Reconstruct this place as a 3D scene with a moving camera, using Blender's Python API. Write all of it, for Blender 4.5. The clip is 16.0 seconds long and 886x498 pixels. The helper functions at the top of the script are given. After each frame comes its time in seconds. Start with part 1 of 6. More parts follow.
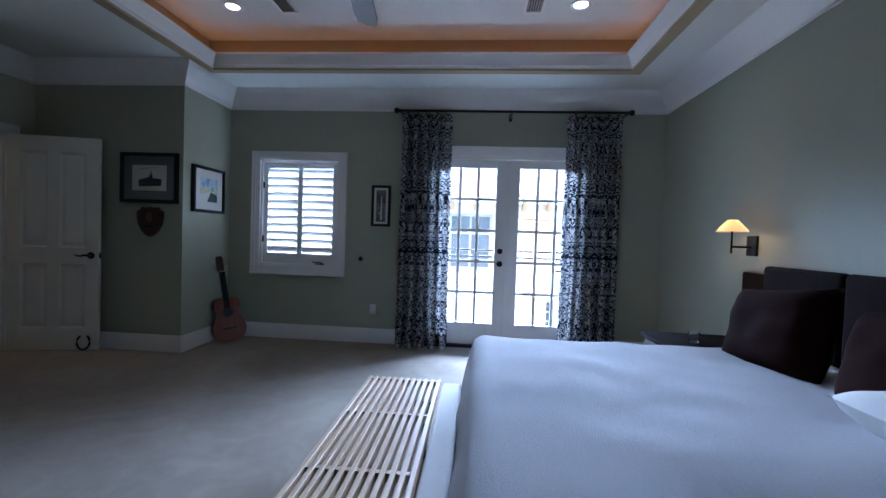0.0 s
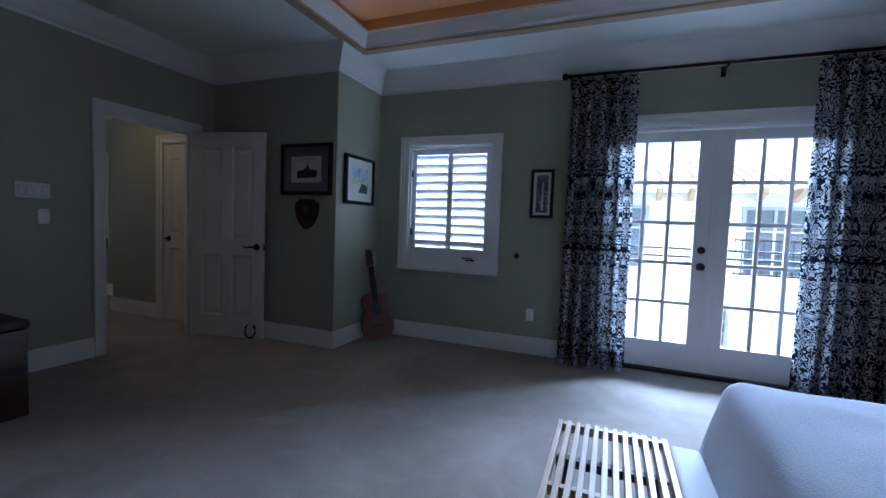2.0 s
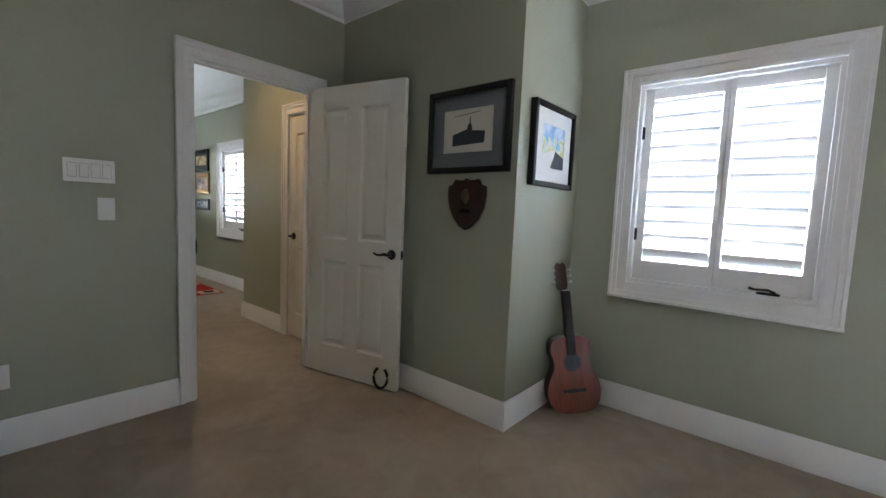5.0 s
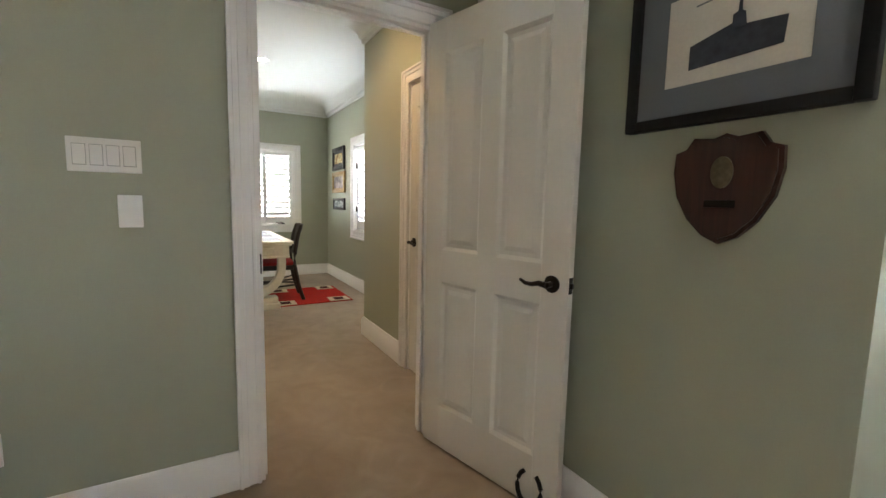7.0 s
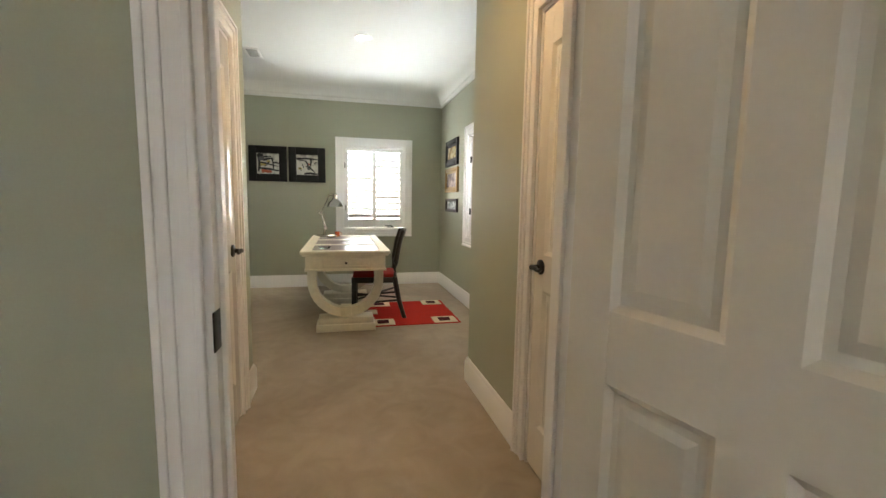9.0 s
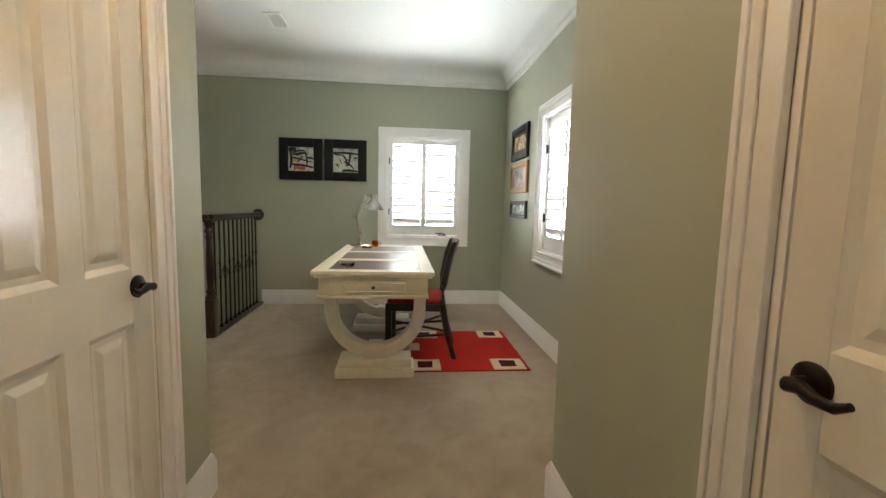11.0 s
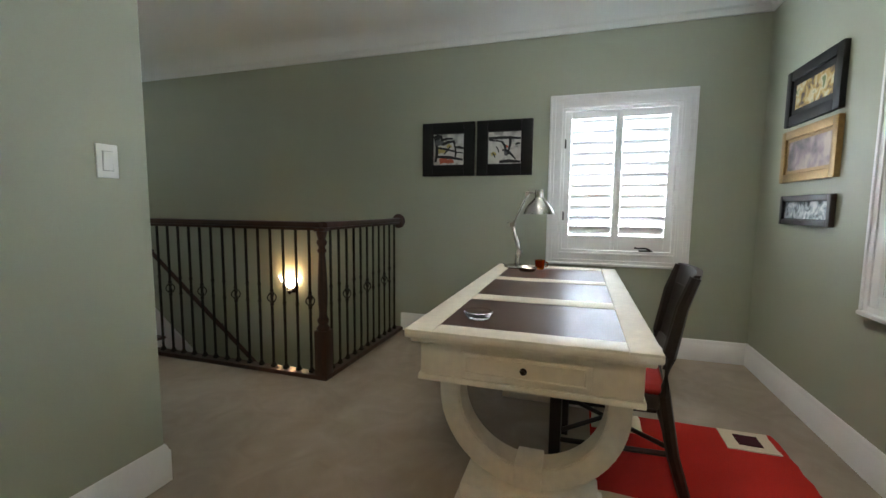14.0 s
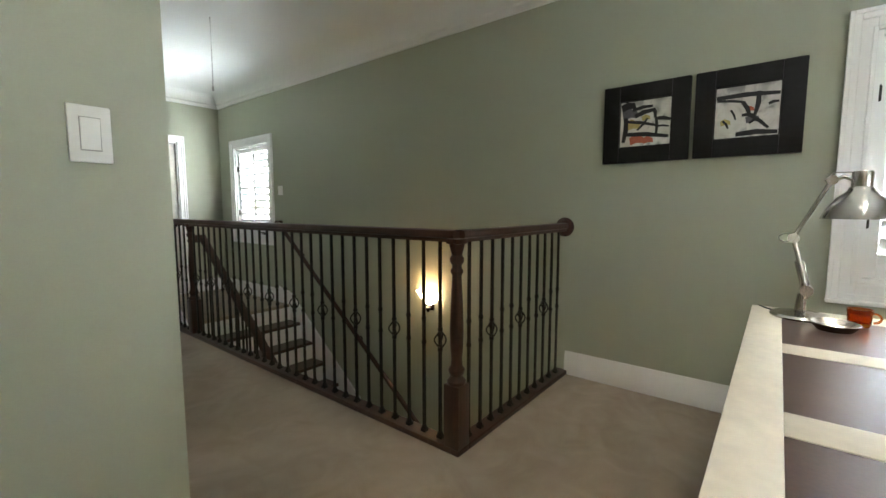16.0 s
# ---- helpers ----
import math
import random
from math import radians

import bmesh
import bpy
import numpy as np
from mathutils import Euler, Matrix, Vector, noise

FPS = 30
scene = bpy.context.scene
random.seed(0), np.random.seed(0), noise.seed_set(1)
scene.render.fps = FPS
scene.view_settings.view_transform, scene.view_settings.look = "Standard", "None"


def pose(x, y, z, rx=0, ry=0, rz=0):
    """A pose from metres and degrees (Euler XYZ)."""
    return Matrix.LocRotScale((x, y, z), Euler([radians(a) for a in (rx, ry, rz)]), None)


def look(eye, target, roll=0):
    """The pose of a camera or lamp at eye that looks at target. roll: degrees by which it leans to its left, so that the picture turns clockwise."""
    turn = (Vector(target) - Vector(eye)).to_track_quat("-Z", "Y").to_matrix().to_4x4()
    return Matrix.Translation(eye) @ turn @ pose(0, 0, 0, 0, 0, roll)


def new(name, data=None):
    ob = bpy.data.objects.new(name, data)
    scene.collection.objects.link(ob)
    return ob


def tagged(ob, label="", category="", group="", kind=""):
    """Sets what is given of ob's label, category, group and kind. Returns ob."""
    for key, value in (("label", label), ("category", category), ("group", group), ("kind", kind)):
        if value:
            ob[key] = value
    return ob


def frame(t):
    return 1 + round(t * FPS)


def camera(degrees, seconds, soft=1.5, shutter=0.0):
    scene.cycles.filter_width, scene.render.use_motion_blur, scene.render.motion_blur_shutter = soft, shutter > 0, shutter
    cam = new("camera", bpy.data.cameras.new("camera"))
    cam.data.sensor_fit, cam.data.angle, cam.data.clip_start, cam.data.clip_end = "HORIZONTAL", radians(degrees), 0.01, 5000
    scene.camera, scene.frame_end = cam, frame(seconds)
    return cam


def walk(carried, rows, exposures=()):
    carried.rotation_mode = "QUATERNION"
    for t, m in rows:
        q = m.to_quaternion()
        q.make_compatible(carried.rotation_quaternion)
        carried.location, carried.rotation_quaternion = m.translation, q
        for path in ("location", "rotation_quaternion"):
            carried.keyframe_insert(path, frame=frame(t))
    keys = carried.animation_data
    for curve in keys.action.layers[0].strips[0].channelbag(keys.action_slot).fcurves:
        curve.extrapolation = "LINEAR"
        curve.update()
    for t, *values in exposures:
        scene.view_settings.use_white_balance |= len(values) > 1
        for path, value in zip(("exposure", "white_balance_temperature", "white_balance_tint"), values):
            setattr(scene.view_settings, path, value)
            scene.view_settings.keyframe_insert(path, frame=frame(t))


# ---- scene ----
cam = camera(92.9, 16.0)
PATH = [
    (0, (0.214, 0.62, 1.223), (0.055, 2.613, 1.166), 2.0),
    (0.5, (0.171, 0.738, 1.225), (-0.197, 2.702, 1.149), 2.2),
    (1, (0.065, 0.856, 1.246), (-0.439, 2.789, 1.145), 2.1),
    (1.5, (-0.093, 1.017, 1.232), (-0.715, 2.914, 1.121), 2.2),
    (2, (-0.239, 1.21, 1.209), (-0.977, 3.065, 1.099), 2.2),
    (2.5, (-0.407, 1.413, 1.205), (-1.261, 3.218, 1.085), 2.3),
    (3, (-0.612, 1.58, 1.206), (-1.532, 3.351, 1.071), 2.3),
    (5.5, (-1.666, 2.752, 1.228), (-3.071, 4.164, 1.04), 2.2),
    (6, (-1.886, 2.95, 1.227), (-3.403, 4.238, 1.031), 1.9),
    (6.5, (-2.104, 3.105, 1.218), (-3.736, 4.243, 1.012), 1.8),
    (7, (-2.351, 3.252, 1.216), (-4.069, 4.254, 1.001), 1.3),
    (7.5, (-2.604, 3.4, 1.203), (-4.376, 4.3, 0.985), 1.3),
    (8, (-2.815, 3.539, 1.216), (-4.644, 4.316, 0.997), 0.6),
    (8.5, (-3.07, 3.645, 1.202), (-4.958, 4.266, 0.981), 1.0),
    (9, (-3.326, 3.714, 1.214), (-5.258, 4.18, 0.992), 1.0),
    (9.5, (-3.6, 3.78, 1.202), (-5.551, 4.159, 0.985), 1.1),
    (12, (-4.95, 3.952, 1.194), (-6.939, 4.025, 0.991), 1.2),
    (12.5, (-5.206, 3.95, 1.173), (-7.196, 3.941, 0.974), 1.0),
    (13, (-5.418, 3.93, 1.174), (-7.402, 3.757, 0.981), 0.9),
    (13.5, (-5.63, 3.923, 1.162), (-7.58, 3.521, 0.968), 0.6),
    (14, (-5.789, 3.893, 1.17), (-7.683, 3.283, 0.974), 0.5),
    (14.5, (-6.0, 3.819, 1.162), (-7.824, 3.024, 0.964), 0.4),
    (15, (-6.214, 3.716, 1.162), (-7.954, 2.75, 0.967), 0.2),
    (15.5, (-6.423, 3.593, 1.161), (-8.068, 2.472, 0.969), 0.1),
    (16, (-6.634, 3.429, 1.168), (-8.193, 2.19, 0.976), 0.0),
]
EXPOSURES = [(0.0, 2.55, 4950, 10), (1.5, 2.25, 4800, 10), (3.0, 2.55, 4700, 10), (5.4, 4.4, 6150, 9), (7.0, 4.85, 6550, 9), (9.0, 4.9, 6850, 9), (12.0, 4.8, 6400, 8), (14.0, 4.55, 5950, 9), (15.0, 4.65, 6000, 9), (16.0, 5.0, 6250, 9)]
walk(cam, [(t, look(eye, target, roll)) for t, eye, target, roll in PATH], EXPOSURES)

# ---- world and large lights ----
world = bpy.data.worlds.new("sky")
scene.world = world
world.use_nodes = True
wn = world.node_tree
sky = wn.nodes.new("ShaderNodeTexSky")
sky.sky_type = "NISHITA"
sky.sun_disc = False
sky.sun_elevation, sky.sun_rotation = radians(48), radians(200)
wn.links.new(sky.outputs[0], wn.nodes["Background"].inputs[0])
wn.nodes["Background"].inputs[1].default_value = 0.15
sun = new("sun", bpy.data.lights.new("sun", "SUN"))
sun.data.energy, sun.data.angle, sun.data.color = 3.0, radians(0.6), (1.0, 0.95, 0.87)
sun.matrix_world = look((0, 0, 20), (4, 14, 0))


def area(name, m, w, h, power, colour):
    lamp = new(name, bpy.data.lights.new(name, "AREA"))
    lamp.data.shape, lamp.data.size, lamp.data.size_y = "RECTANGLE", w, h
    lamp.data.energy, lamp.data.color = power, colour
    lamp.matrix_world = m
    return lamp


def point(name, p, power, colour, r=0.03):
    lamp = new(name, bpy.data.lights.new(name, "POINT"))
    lamp.data.energy, lamp.data.color, lamp.data.shadow_soft_size = power, colour, r
    lamp.location = p
    return lamp


def spot(name, p, power, colour, angle=110, r=0.05):
    lamp = new(name, bpy.data.lights.new(name, "SPOT"))
    lamp.data.energy, lamp.data.color, lamp.data.shadow_soft_size = power, colour, r
    lamp.data.spot_size, lamp.data.spot_blend = radians(angle), 0.8
    lamp.location = p
    return lamp


DAY = (0.88, 0.95, 1.0)
# daylight standing in the openings behind the shutters
area("daylight_window_1", look((-1.82, 5.56, 1.43), (-1.82, 4.0, 1.2)), 1.7, 1.8, 0.4, DAY)
area("daylight_window_2", look((-9.73, 4.17, 1.4), (-8.0, 4.17, 1.2)), 1.7, 1.8, 11.5, DAY)
area("daylight_window_3", look((-7.62, 5.42, 1.4), (-7.62, 4.0, 1.2)), 1.7, 1.8, 7.5, DAY)
area("daylight_window_4", look((-9.73, -2.0, 1.4), (-8.0, -2.0, 1.2)), 1.7, 1.8, 19, DAY)
# added area lamp, out of view, for sky light coming through the french doors
area("sky_fill_french_doors", look((1.7, 12.0, 4.1), (0.4, 3.0, 0.6)), 11.0, 1.8, 1950, (0.74, 0.83, 1.0))
spot("office_downlight_bulb", (-7.67, 3.93, 2.75), 1.8, (1.0, 0.9, 0.76), 150)
spot("hall_downlight_bulb", (-5.15, 3.85, 2.75), 1.8, (1.0, 0.62, 0.3), 165)
spot("bedroom_downlight_bulb", (-1.93, 4.1, 3.09), 0.3, (1.0, 0.85, 0.65))
spot("bedroom_downlight_bulb", (0.975, 4.12, 3.09), 0.3, (1.0, 0.85, 0.65))
point("stair_sconce_bulb", (-9.345, 1.05, 0.45), 0.09, (1.0, 0.5, 0.18))
point("bed_sconce_bulb", (2.005, 3.75, 1.355), 0.32, (1.0, 0.62, 0.3))
spot("desk_lamp_bulb", (-8.6, 3.64, 1.165), 0.8, (1.0, 0.76, 0.5), 130, 0.02)

# ---- materials ----


def nodes_of(name):
    m = bpy.data.materials.new(name)
    m.use_nodes = True
    t = m.node_tree
    return m, t, t.nodes["Principled BSDF"]


def surface(name, colour, rough=0.5, metal=0.0, grain=40.0, amount=0.06, stain=1.5, bump=0.1, dist=0.002, stretch=(1, 1, 1), coat=0.0, spec=0.5):
    """A surface with fine grain and broad stains in its colour, roughness and relief."""
    m, t, b = nodes_of(name)
    L, N = t.links.new, t.nodes.new
    co = N("ShaderNodeTexCoord")
    mp = N("ShaderNodeMapping")
    mp.inputs["Scale"].default_value = stretch
    L(co.outputs["Object"], mp.inputs["Vector"])
    n1, n2 = N("ShaderNodeTexNoise"), N("ShaderNodeTexNoise")
    n1.inputs["Scale"].default_value, n2.inputs["Scale"].default_value = grain, stain
    n1.inputs["Detail"].default_value, n2.inputs["Detail"].default_value = 4, 3
    L(mp.outputs[0], n1.inputs["Vector"])
    L(mp.outputs[0], n2.inputs["Vector"])
    add = N("ShaderNodeMath")
    add.operation = "ADD"
    L(n1.outputs[0], add.inputs[0])
    L(n2.outputs[0], add.inputs[1])
    rng = N("ShaderNodeMapRange")
    rng.inputs["From Min"].default_value, rng.inputs["From Max"].default_value = 0.6, 1.4
    rng.inputs["To Min"].default_value, rng.inputs["To Max"].default_value = 1 - amount, 1 + amount
    L(add.outputs[0], rng.inputs["Value"])
    mul = N("ShaderNodeVectorMath")
    mul.operation = "SCALE"
    mul.inputs[0].default_value = colour
    L(rng.outputs[0], mul.inputs["Scale"])
    L(mul.outputs[0], b.inputs["Base Color"])
    rr = N("ShaderNodeMapRange")
    rr.inputs["To Min"].default_value, rr.inputs["To Max"].default_value = max(rough - 0.08, 0.02), min(rough + 0.08, 1)
    L(n2.outputs[0], rr.inputs["Value"])
    L(rr.outputs[0], b.inputs["Roughness"])
    b.inputs["Metallic"].default_value = metal
    b.inputs["Coat Weight"].default_value = coat
    b.inputs["Specular IOR Level"].default_value = spec
    if bump:
        bp = N("ShaderNodeBump")
        bp.inputs["Strength"].default_value, bp.inputs["Distance"].default_value = bump, dist
        L(n1.outputs[0], bp.inputs["Height"])
        L(bp.outputs[0], b.inputs["Normal"])
    return m


def wood(name, dark, light, axis=0, rough=0.35, coat=0.2, scale=6.0):
    m, t, b = nodes_of(name)
    L, N = t.links.new, t.nodes.new
    co, mp = N("ShaderNodeTexCoord"), N("ShaderNodeMapping")
    mp.inputs["Scale"].default_value = [0.06 if i == axis else 1.0 for i in range(3)]
    L(co.outputs["Object"], mp.inputs["Vector"])
    n = N("ShaderNodeTexNoise")
    n.inputs["Scale"].default_value, n.inputs["Detail"].default_value, n.inputs["Distortion"].default_value = scale * 8, 6, 1.2
    L(mp.outputs[0], n.inputs["Vector"])
    ramp = N("ShaderNodeValToRGB")
    ramp.color_ramp.elements[0].position, ramp.color_ramp.elements[1].position = 0.3, 0.72
    ramp.color_ramp.elements[0].color, ramp.color_ramp.elements[1].color = (*dark, 1), (*light, 1)
    L(n.outputs[0], ramp.inputs[0])
    L(ramp.outputs[0], b.inputs["Base Color"])
    b.inputs["Roughness"].default_value, b.inputs["Coat Weight"].default_value = rough, coat
    b.inputs["Coat Roughness"].default_value = 0.25
    bp = N("ShaderNodeBump")
    bp.inputs["Strength"].default_value, bp.inputs["Distance"].default_value = 0.15, 0.001
    L(n.outputs[0], bp.inputs["Height"])
    L(bp.outputs[0], b.inputs["Normal"])
    return m


def glow(name, colour, strength):
    m, t, b = nodes_of(name)
    b.inputs["Base Color"].default_value = (*colour, 1)
    b.inputs["Emission Color"].default_value = (*colour, 1)
    b.inputs["Emission Strength"].default_value = strength
    return m


def glass(name, colour=(1, 1, 1), rough=0.0, ior=1.45, thin=False):
    m, t, b = nodes_of(name)
    if thin:
        out = t.nodes["Material Output"]
        tr, gl, mix = t.nodes.new("ShaderNodeBsdfTransparent"), t.nodes.new("ShaderNodeBsdfGlossy"), t.nodes.new("ShaderNodeMixShader")
        tr.inputs[0].default_value = (*colour, 1)
        gl.inputs["Roughness"].default_value = 0.02
        lw, pw, mx = t.nodes.new("ShaderNodeLayerWeight"), t.nodes.new("ShaderNodeMath"), t.nodes.new("ShaderNodeMath")
        pw.operation, mx.operation = "POWER", "MULTIPLY_ADD"
        pw.inputs[1].default_value, mx.inputs[1].default_value, mx.inputs[2].default_value = 5.0, 0.6, 0.03
        t.links.new(lw.outputs["Facing"], pw.inputs[0])
        t.links.new(pw.outputs[0], mx.inputs[0])
        t.links.new(mx.outputs[0], mix.inputs[0])
        t.links.new(tr.outputs[0], mix.inputs[1])
        t.links.new(gl.outputs[0], mix.inputs[2])
        t.links.new(mix.outputs[0], out.inputs[0])
        return m
    b.inputs["Base Color"].default_value = (*colour, 1)
    b.inputs["Transmission Weight"].default_value = 1
    b.inputs["Roughness"].default_value, b.inputs["IOR"].default_value = rough, ior
    return m


def carpet_material():
    m, t, b = nodes_of("carpet")
    L, N = t.links.new, t.nodes.new
    co = N("ShaderNodeTexCoord")
    fine, mid, big = N("ShaderNodeTexNoise"), N("ShaderNodeTexNoise"), N("ShaderNodeTexNoise")
    for n, s, d in ((fine, 260, 3), (mid, 5, 4), (big, 0.9, 4)):
        n.inputs["Scale"].default_value, n.inputs["Detail"].default_value = s, d
        L(co.outputs["Object"], n.inputs["Vector"])
    mid.inputs["Distortion"].default_value = 1.5
    big.inputs["Distortion"].default_value = 0.8
    ramp = N("ShaderNodeValToRGB")
    ramp.color_ramp.elements[0].position, ramp.color_ramp.elements[1].position = 0.38, 0.61
    ramp.color_ramp.elements[0].color, ramp.color_ramp.elements[1].color = (0.24, 0.192, 0.139, 1), (0.365, 0.305, 0.233, 1)
    s1 = N("ShaderNodeMath")
    s1.operation = "MULTIPLY_ADD"
    s1.inputs[1].default_value = 0.25
    L(mid.outputs[0], s1.inputs[0])
    s2 = N("ShaderNodeMath")
    s2.operation = "MULTIPLY_ADD"
    s2.inputs[1].default_value = 0.6
    L(big.outputs[0], s2.inputs[0])
    s3 = N("ShaderNodeMath")
    s3.operation = "MULTIPLY"
    s3.inputs[1].default_value = 0.12
    L(fine.outputs[0], s3.inputs[0])
    L(s3.outputs[0], s2.inputs[2])
    L(s2.outputs[0], s1.inputs[2])
    L(s1.outputs[0], ramp.inputs[0])
    L(ramp.outputs[0], b.inputs["Base Color"])
    b.inputs["Roughness"].default_value = 0.95
    b.inputs["Specular IOR Level"].default_value = 0.1
    b.inputs["Sheen Weight"].default_value = 0.25
    bp = N("ShaderNodeBump")
    bp.inputs["Strength"].default_value, bp.inputs["Distance"].default_value = 0.5, 0.006
    L(s1.outputs[0], bp.inputs["Height"])
    L(bp.outputs[0], b.inputs["Normal"])
    return m


SAGE = surface("sage_wall_paint", (0.352, 0.363, 0.272), 0.55, grain=220, amount=0.03, stain=0.7, bump=0.12, dist=0.0008)
CEIL = surface("ceiling_paint", (0.7, 0.71, 0.67), 0.85, grain=180, amount=0.02, stain=0.6, bump=0.1, dist=0.0008)
TRAYTAN = surface("tray_tan_paint", (0.36, 0.28, 0.16), 0.7, grain=150, amount=0.05, bump=0.05)
TRIM = surface("white_trim_paint", (0.77, 0.76, 0.74), 0.38, grain=60, amount=0.015, bump=0.02)
DOORW = surface("cream_door_paint", (0.7, 0.67, 0.6), 0.3, grain=60, amount=0.03, bump=0.05)
CARPET = carpet_material()
DOORG = surface("glossy_white_door_paint", (0.72, 0.69, 0.62), 0.16, grain=60, amount=0.03, bump=0.06, dist=0.001)
BRONZE = surface("oil_rubbed_bronze", (0.022, 0.018, 0.015), 0.38, 0.8, grain=80, amount=0.3, bump=0.05)
IRON = surface("black_iron", (0.02, 0.018, 0.016), 0.45, 0.6, grain=120, amount=0.3, bump=0.15)
MAHOG = wood("mahogany_stain", (0.02, 0.007, 0.004), (0.06, 0.02, 0.01), 2, 0.35, 0.2)
MAHOGX = wood("mahogany_rail", (0.02, 0.007, 0.004), (0.06, 0.02, 0.01), 1, 0.35, 0.2)
ESPRESSO = wood("espresso_wood", (0.01, 0.006, 0.004), (0.026, 0.014, 0.01), 2, 0.42, 0.12)
BLACKF = surface("black_frame_lacquer", (0.011, 0.01, 0.01), 0.5, grain=50, amount=0.25, bump=0.05, spec=0.25)
NAVYF = surface("navy_frame_lacquer", (0.01, 0.015, 0.03), 0.5, grain=50, amount=0.25, bump=0.05, spec=0.3)
GILT = surface("gilt_frame", (0.32, 0.2, 0.07), 0.4, 0.5, grain=60, amount=0.3, bump=0.2)
PLASTIC = surface("white_plastic", (0.78, 0.77, 0.73), 0.35, grain=30, amount=0.01, bump=0)
PANE = glass("window_glass", thin=True)
CRYSTAL = glass("clear_crystal", (0.97, 0.98, 1.0), 0.02, 1.5)
STEEL = surface("brushed_steel", (0.45, 0.43, 0.4), 0.2, 1.0, grain=120, amount=0.06, bump=0.05, stretch=(1, 1, 8))
BULB = glow("lit_lamp", (1.0, 0.9, 0.75), 1.5)

# ---- shape helpers ----


def box(bm, x0, x1, y0, y1, z0, z1, bevel=0.0, seg=2):
    r = bmesh.ops.create_cube(bm, size=1.0)
    vs = r["verts"]
    for v in vs:
        v.co = Vector(((x0 + x1) / 2 + v.co.x * (x1 - x0), (y0 + y1) / 2 + v.co.y * (y1 - y0), (z0 + z1) / 2 + v.co.z * (z1 - z0)))
    if bevel:
        es = list({e for v in vs for e in v.link_edges})
        bmesh.ops.bevel(bm, geom=es, offset=bevel, segments=seg, affect="EDGES", profile=0.5)
    return vs


def rod(bm, p, q, r0, r1=None, seg=12):
    p, q = Vector(p), Vector(q)
    r1 = r0 if r1 is None else r1
    d = q - p
    rot = d.to_track_quat("Z", "Y").to_matrix().to_4x4()
    m = Matrix.Translation((p + q) / 2) @ rot
    return bmesh.ops.create_cone(bm, cap_ends=True, segments=seg, radius1=r0, radius2=r1, depth=d.length, matrix=m)["verts"]


def lathe(bm, profile, m=None, seg=24):
    """Turns (radius, height) pairs about z."""
    m = m or Matrix()
    rings = []
    for r, z in profile:
        rings.append([bm.verts.new(m @ Vector((r * math.cos(2 * math.pi * i / seg), r * math.sin(2 * math.pi * i / seg), z))) for i in range(seg)] if r > 1e-6
                     else [bm.verts.new(m @ Vector((0, 0, z)))])
    for a, b in zip(rings, rings[1:]):
        for i in range(seg):
            j = (i + 1) % seg
            if len(a) == 1 and len(b) == 1:
                continue
            if len(a) == 1:
                bm.faces.new((a[0], b[j], b[i]))
            elif len(b) == 1:
                bm.faces.new((a[i], a[j], b[0]))
            else:
                bm.faces.new((a[i], a[j], b[j], b[i]))


def tube(bm, pts, r, seg=8, closed=False):
    """A round bar along points."""
    pts = [Vector(p) for p in pts]
    n = len(pts)
    rings = []
    up = Vector((0, 0, 1))
    for i, p in enumerate(pts):
        a = pts[(i - 1) % n] if (closed or i > 0) else p
        b = pts[(i + 1) % n] if (closed or i < n - 1) else p
        d = (b - a).normalized()
        s = d.cross(up)
        if s.length < 1e-3:
            s = d.cross(Vector((1, 0, 0)))
        s.normalize()
        u = s.cross(d).normalized()
        rr = r[i] if isinstance(r, (list, tuple)) else r
        rings.append([bm.verts.new(p + (s * math.cos(2 * math.pi * k / seg) + u * math.sin(2 * math.pi * k / seg)) * rr) for k in range(seg)])
    for i in range(n if closed else n - 1):
        a, b = rings[i], rings[(i + 1) % n]
        for k in range(seg):
            bm.faces.new((a[k], a[(k + 1) % seg], b[(k + 1) % seg], b[k]))
    if not closed:
        bm.faces.new(rings[0][::-1])
        bm.faces.new(rings[-1])


def prism(bm, outline, depth, m=None):
    """A flat outline (x, z) given thickness along y from 0 to depth."""
    m = m or Matrix()
    a = [bm.verts.new(m @ Vector((x, 0, z))) for x, z in outline]
    b = [bm.verts.new(m @ Vector((x, depth, z))) for x, z in outline]
    bm.faces.new(a)
    bm.faces.new(b[::-1])
    n = len(a)
    for i in range(n):
        bm.faces.new((a[i], b[i], b[(i + 1) % n], a[(i + 1) % n]))
    bmesh.ops.recalc_face_normals(bm, faces=bm.faces)


def mesh_of(name, bm, mat, smooth=False):
    me = bpy.data.meshes.new(name)
    bmesh.ops.recalc_face_normals(bm, faces=bm.faces)
    bm.to_mesh(me)
    bm.free()
    for m in (mat if isinstance(mat, (list, tuple)) else [mat]):
        me.materials.append(m)
    if smooth:
        for p in me.polygons:
            p.use_smooth = True
        me.set_sharp_from_angle(angle=radians(38))
    return me


def part(name, bm, mat, parent=None, label="", smooth=True, m=None):
    ob = new(name, mesh_of(name, bm, mat, smooth))
    if parent:
        ob.parent = parent
    if m is not None:
        ob.matrix_basis = m
    if label:
        ob["label"] = label
    return ob


def thing(name, label, category, m=None, group="", kind=""):
    ob = tagged(new(name), label, category, group, kind)
    ob.empty_display_size = 0.1
    if m is not None:
        ob.matrix_basis = m
    return ob


def solid(name, boxes, mat, label, category, bevel=0.0, kind="structure"):
    bm = bmesh.new()
    for b in boxes:
        box(bm, *b, bevel)
    return tagged(part(name, bm, mat, smooth=False), label, category, kind=kind)


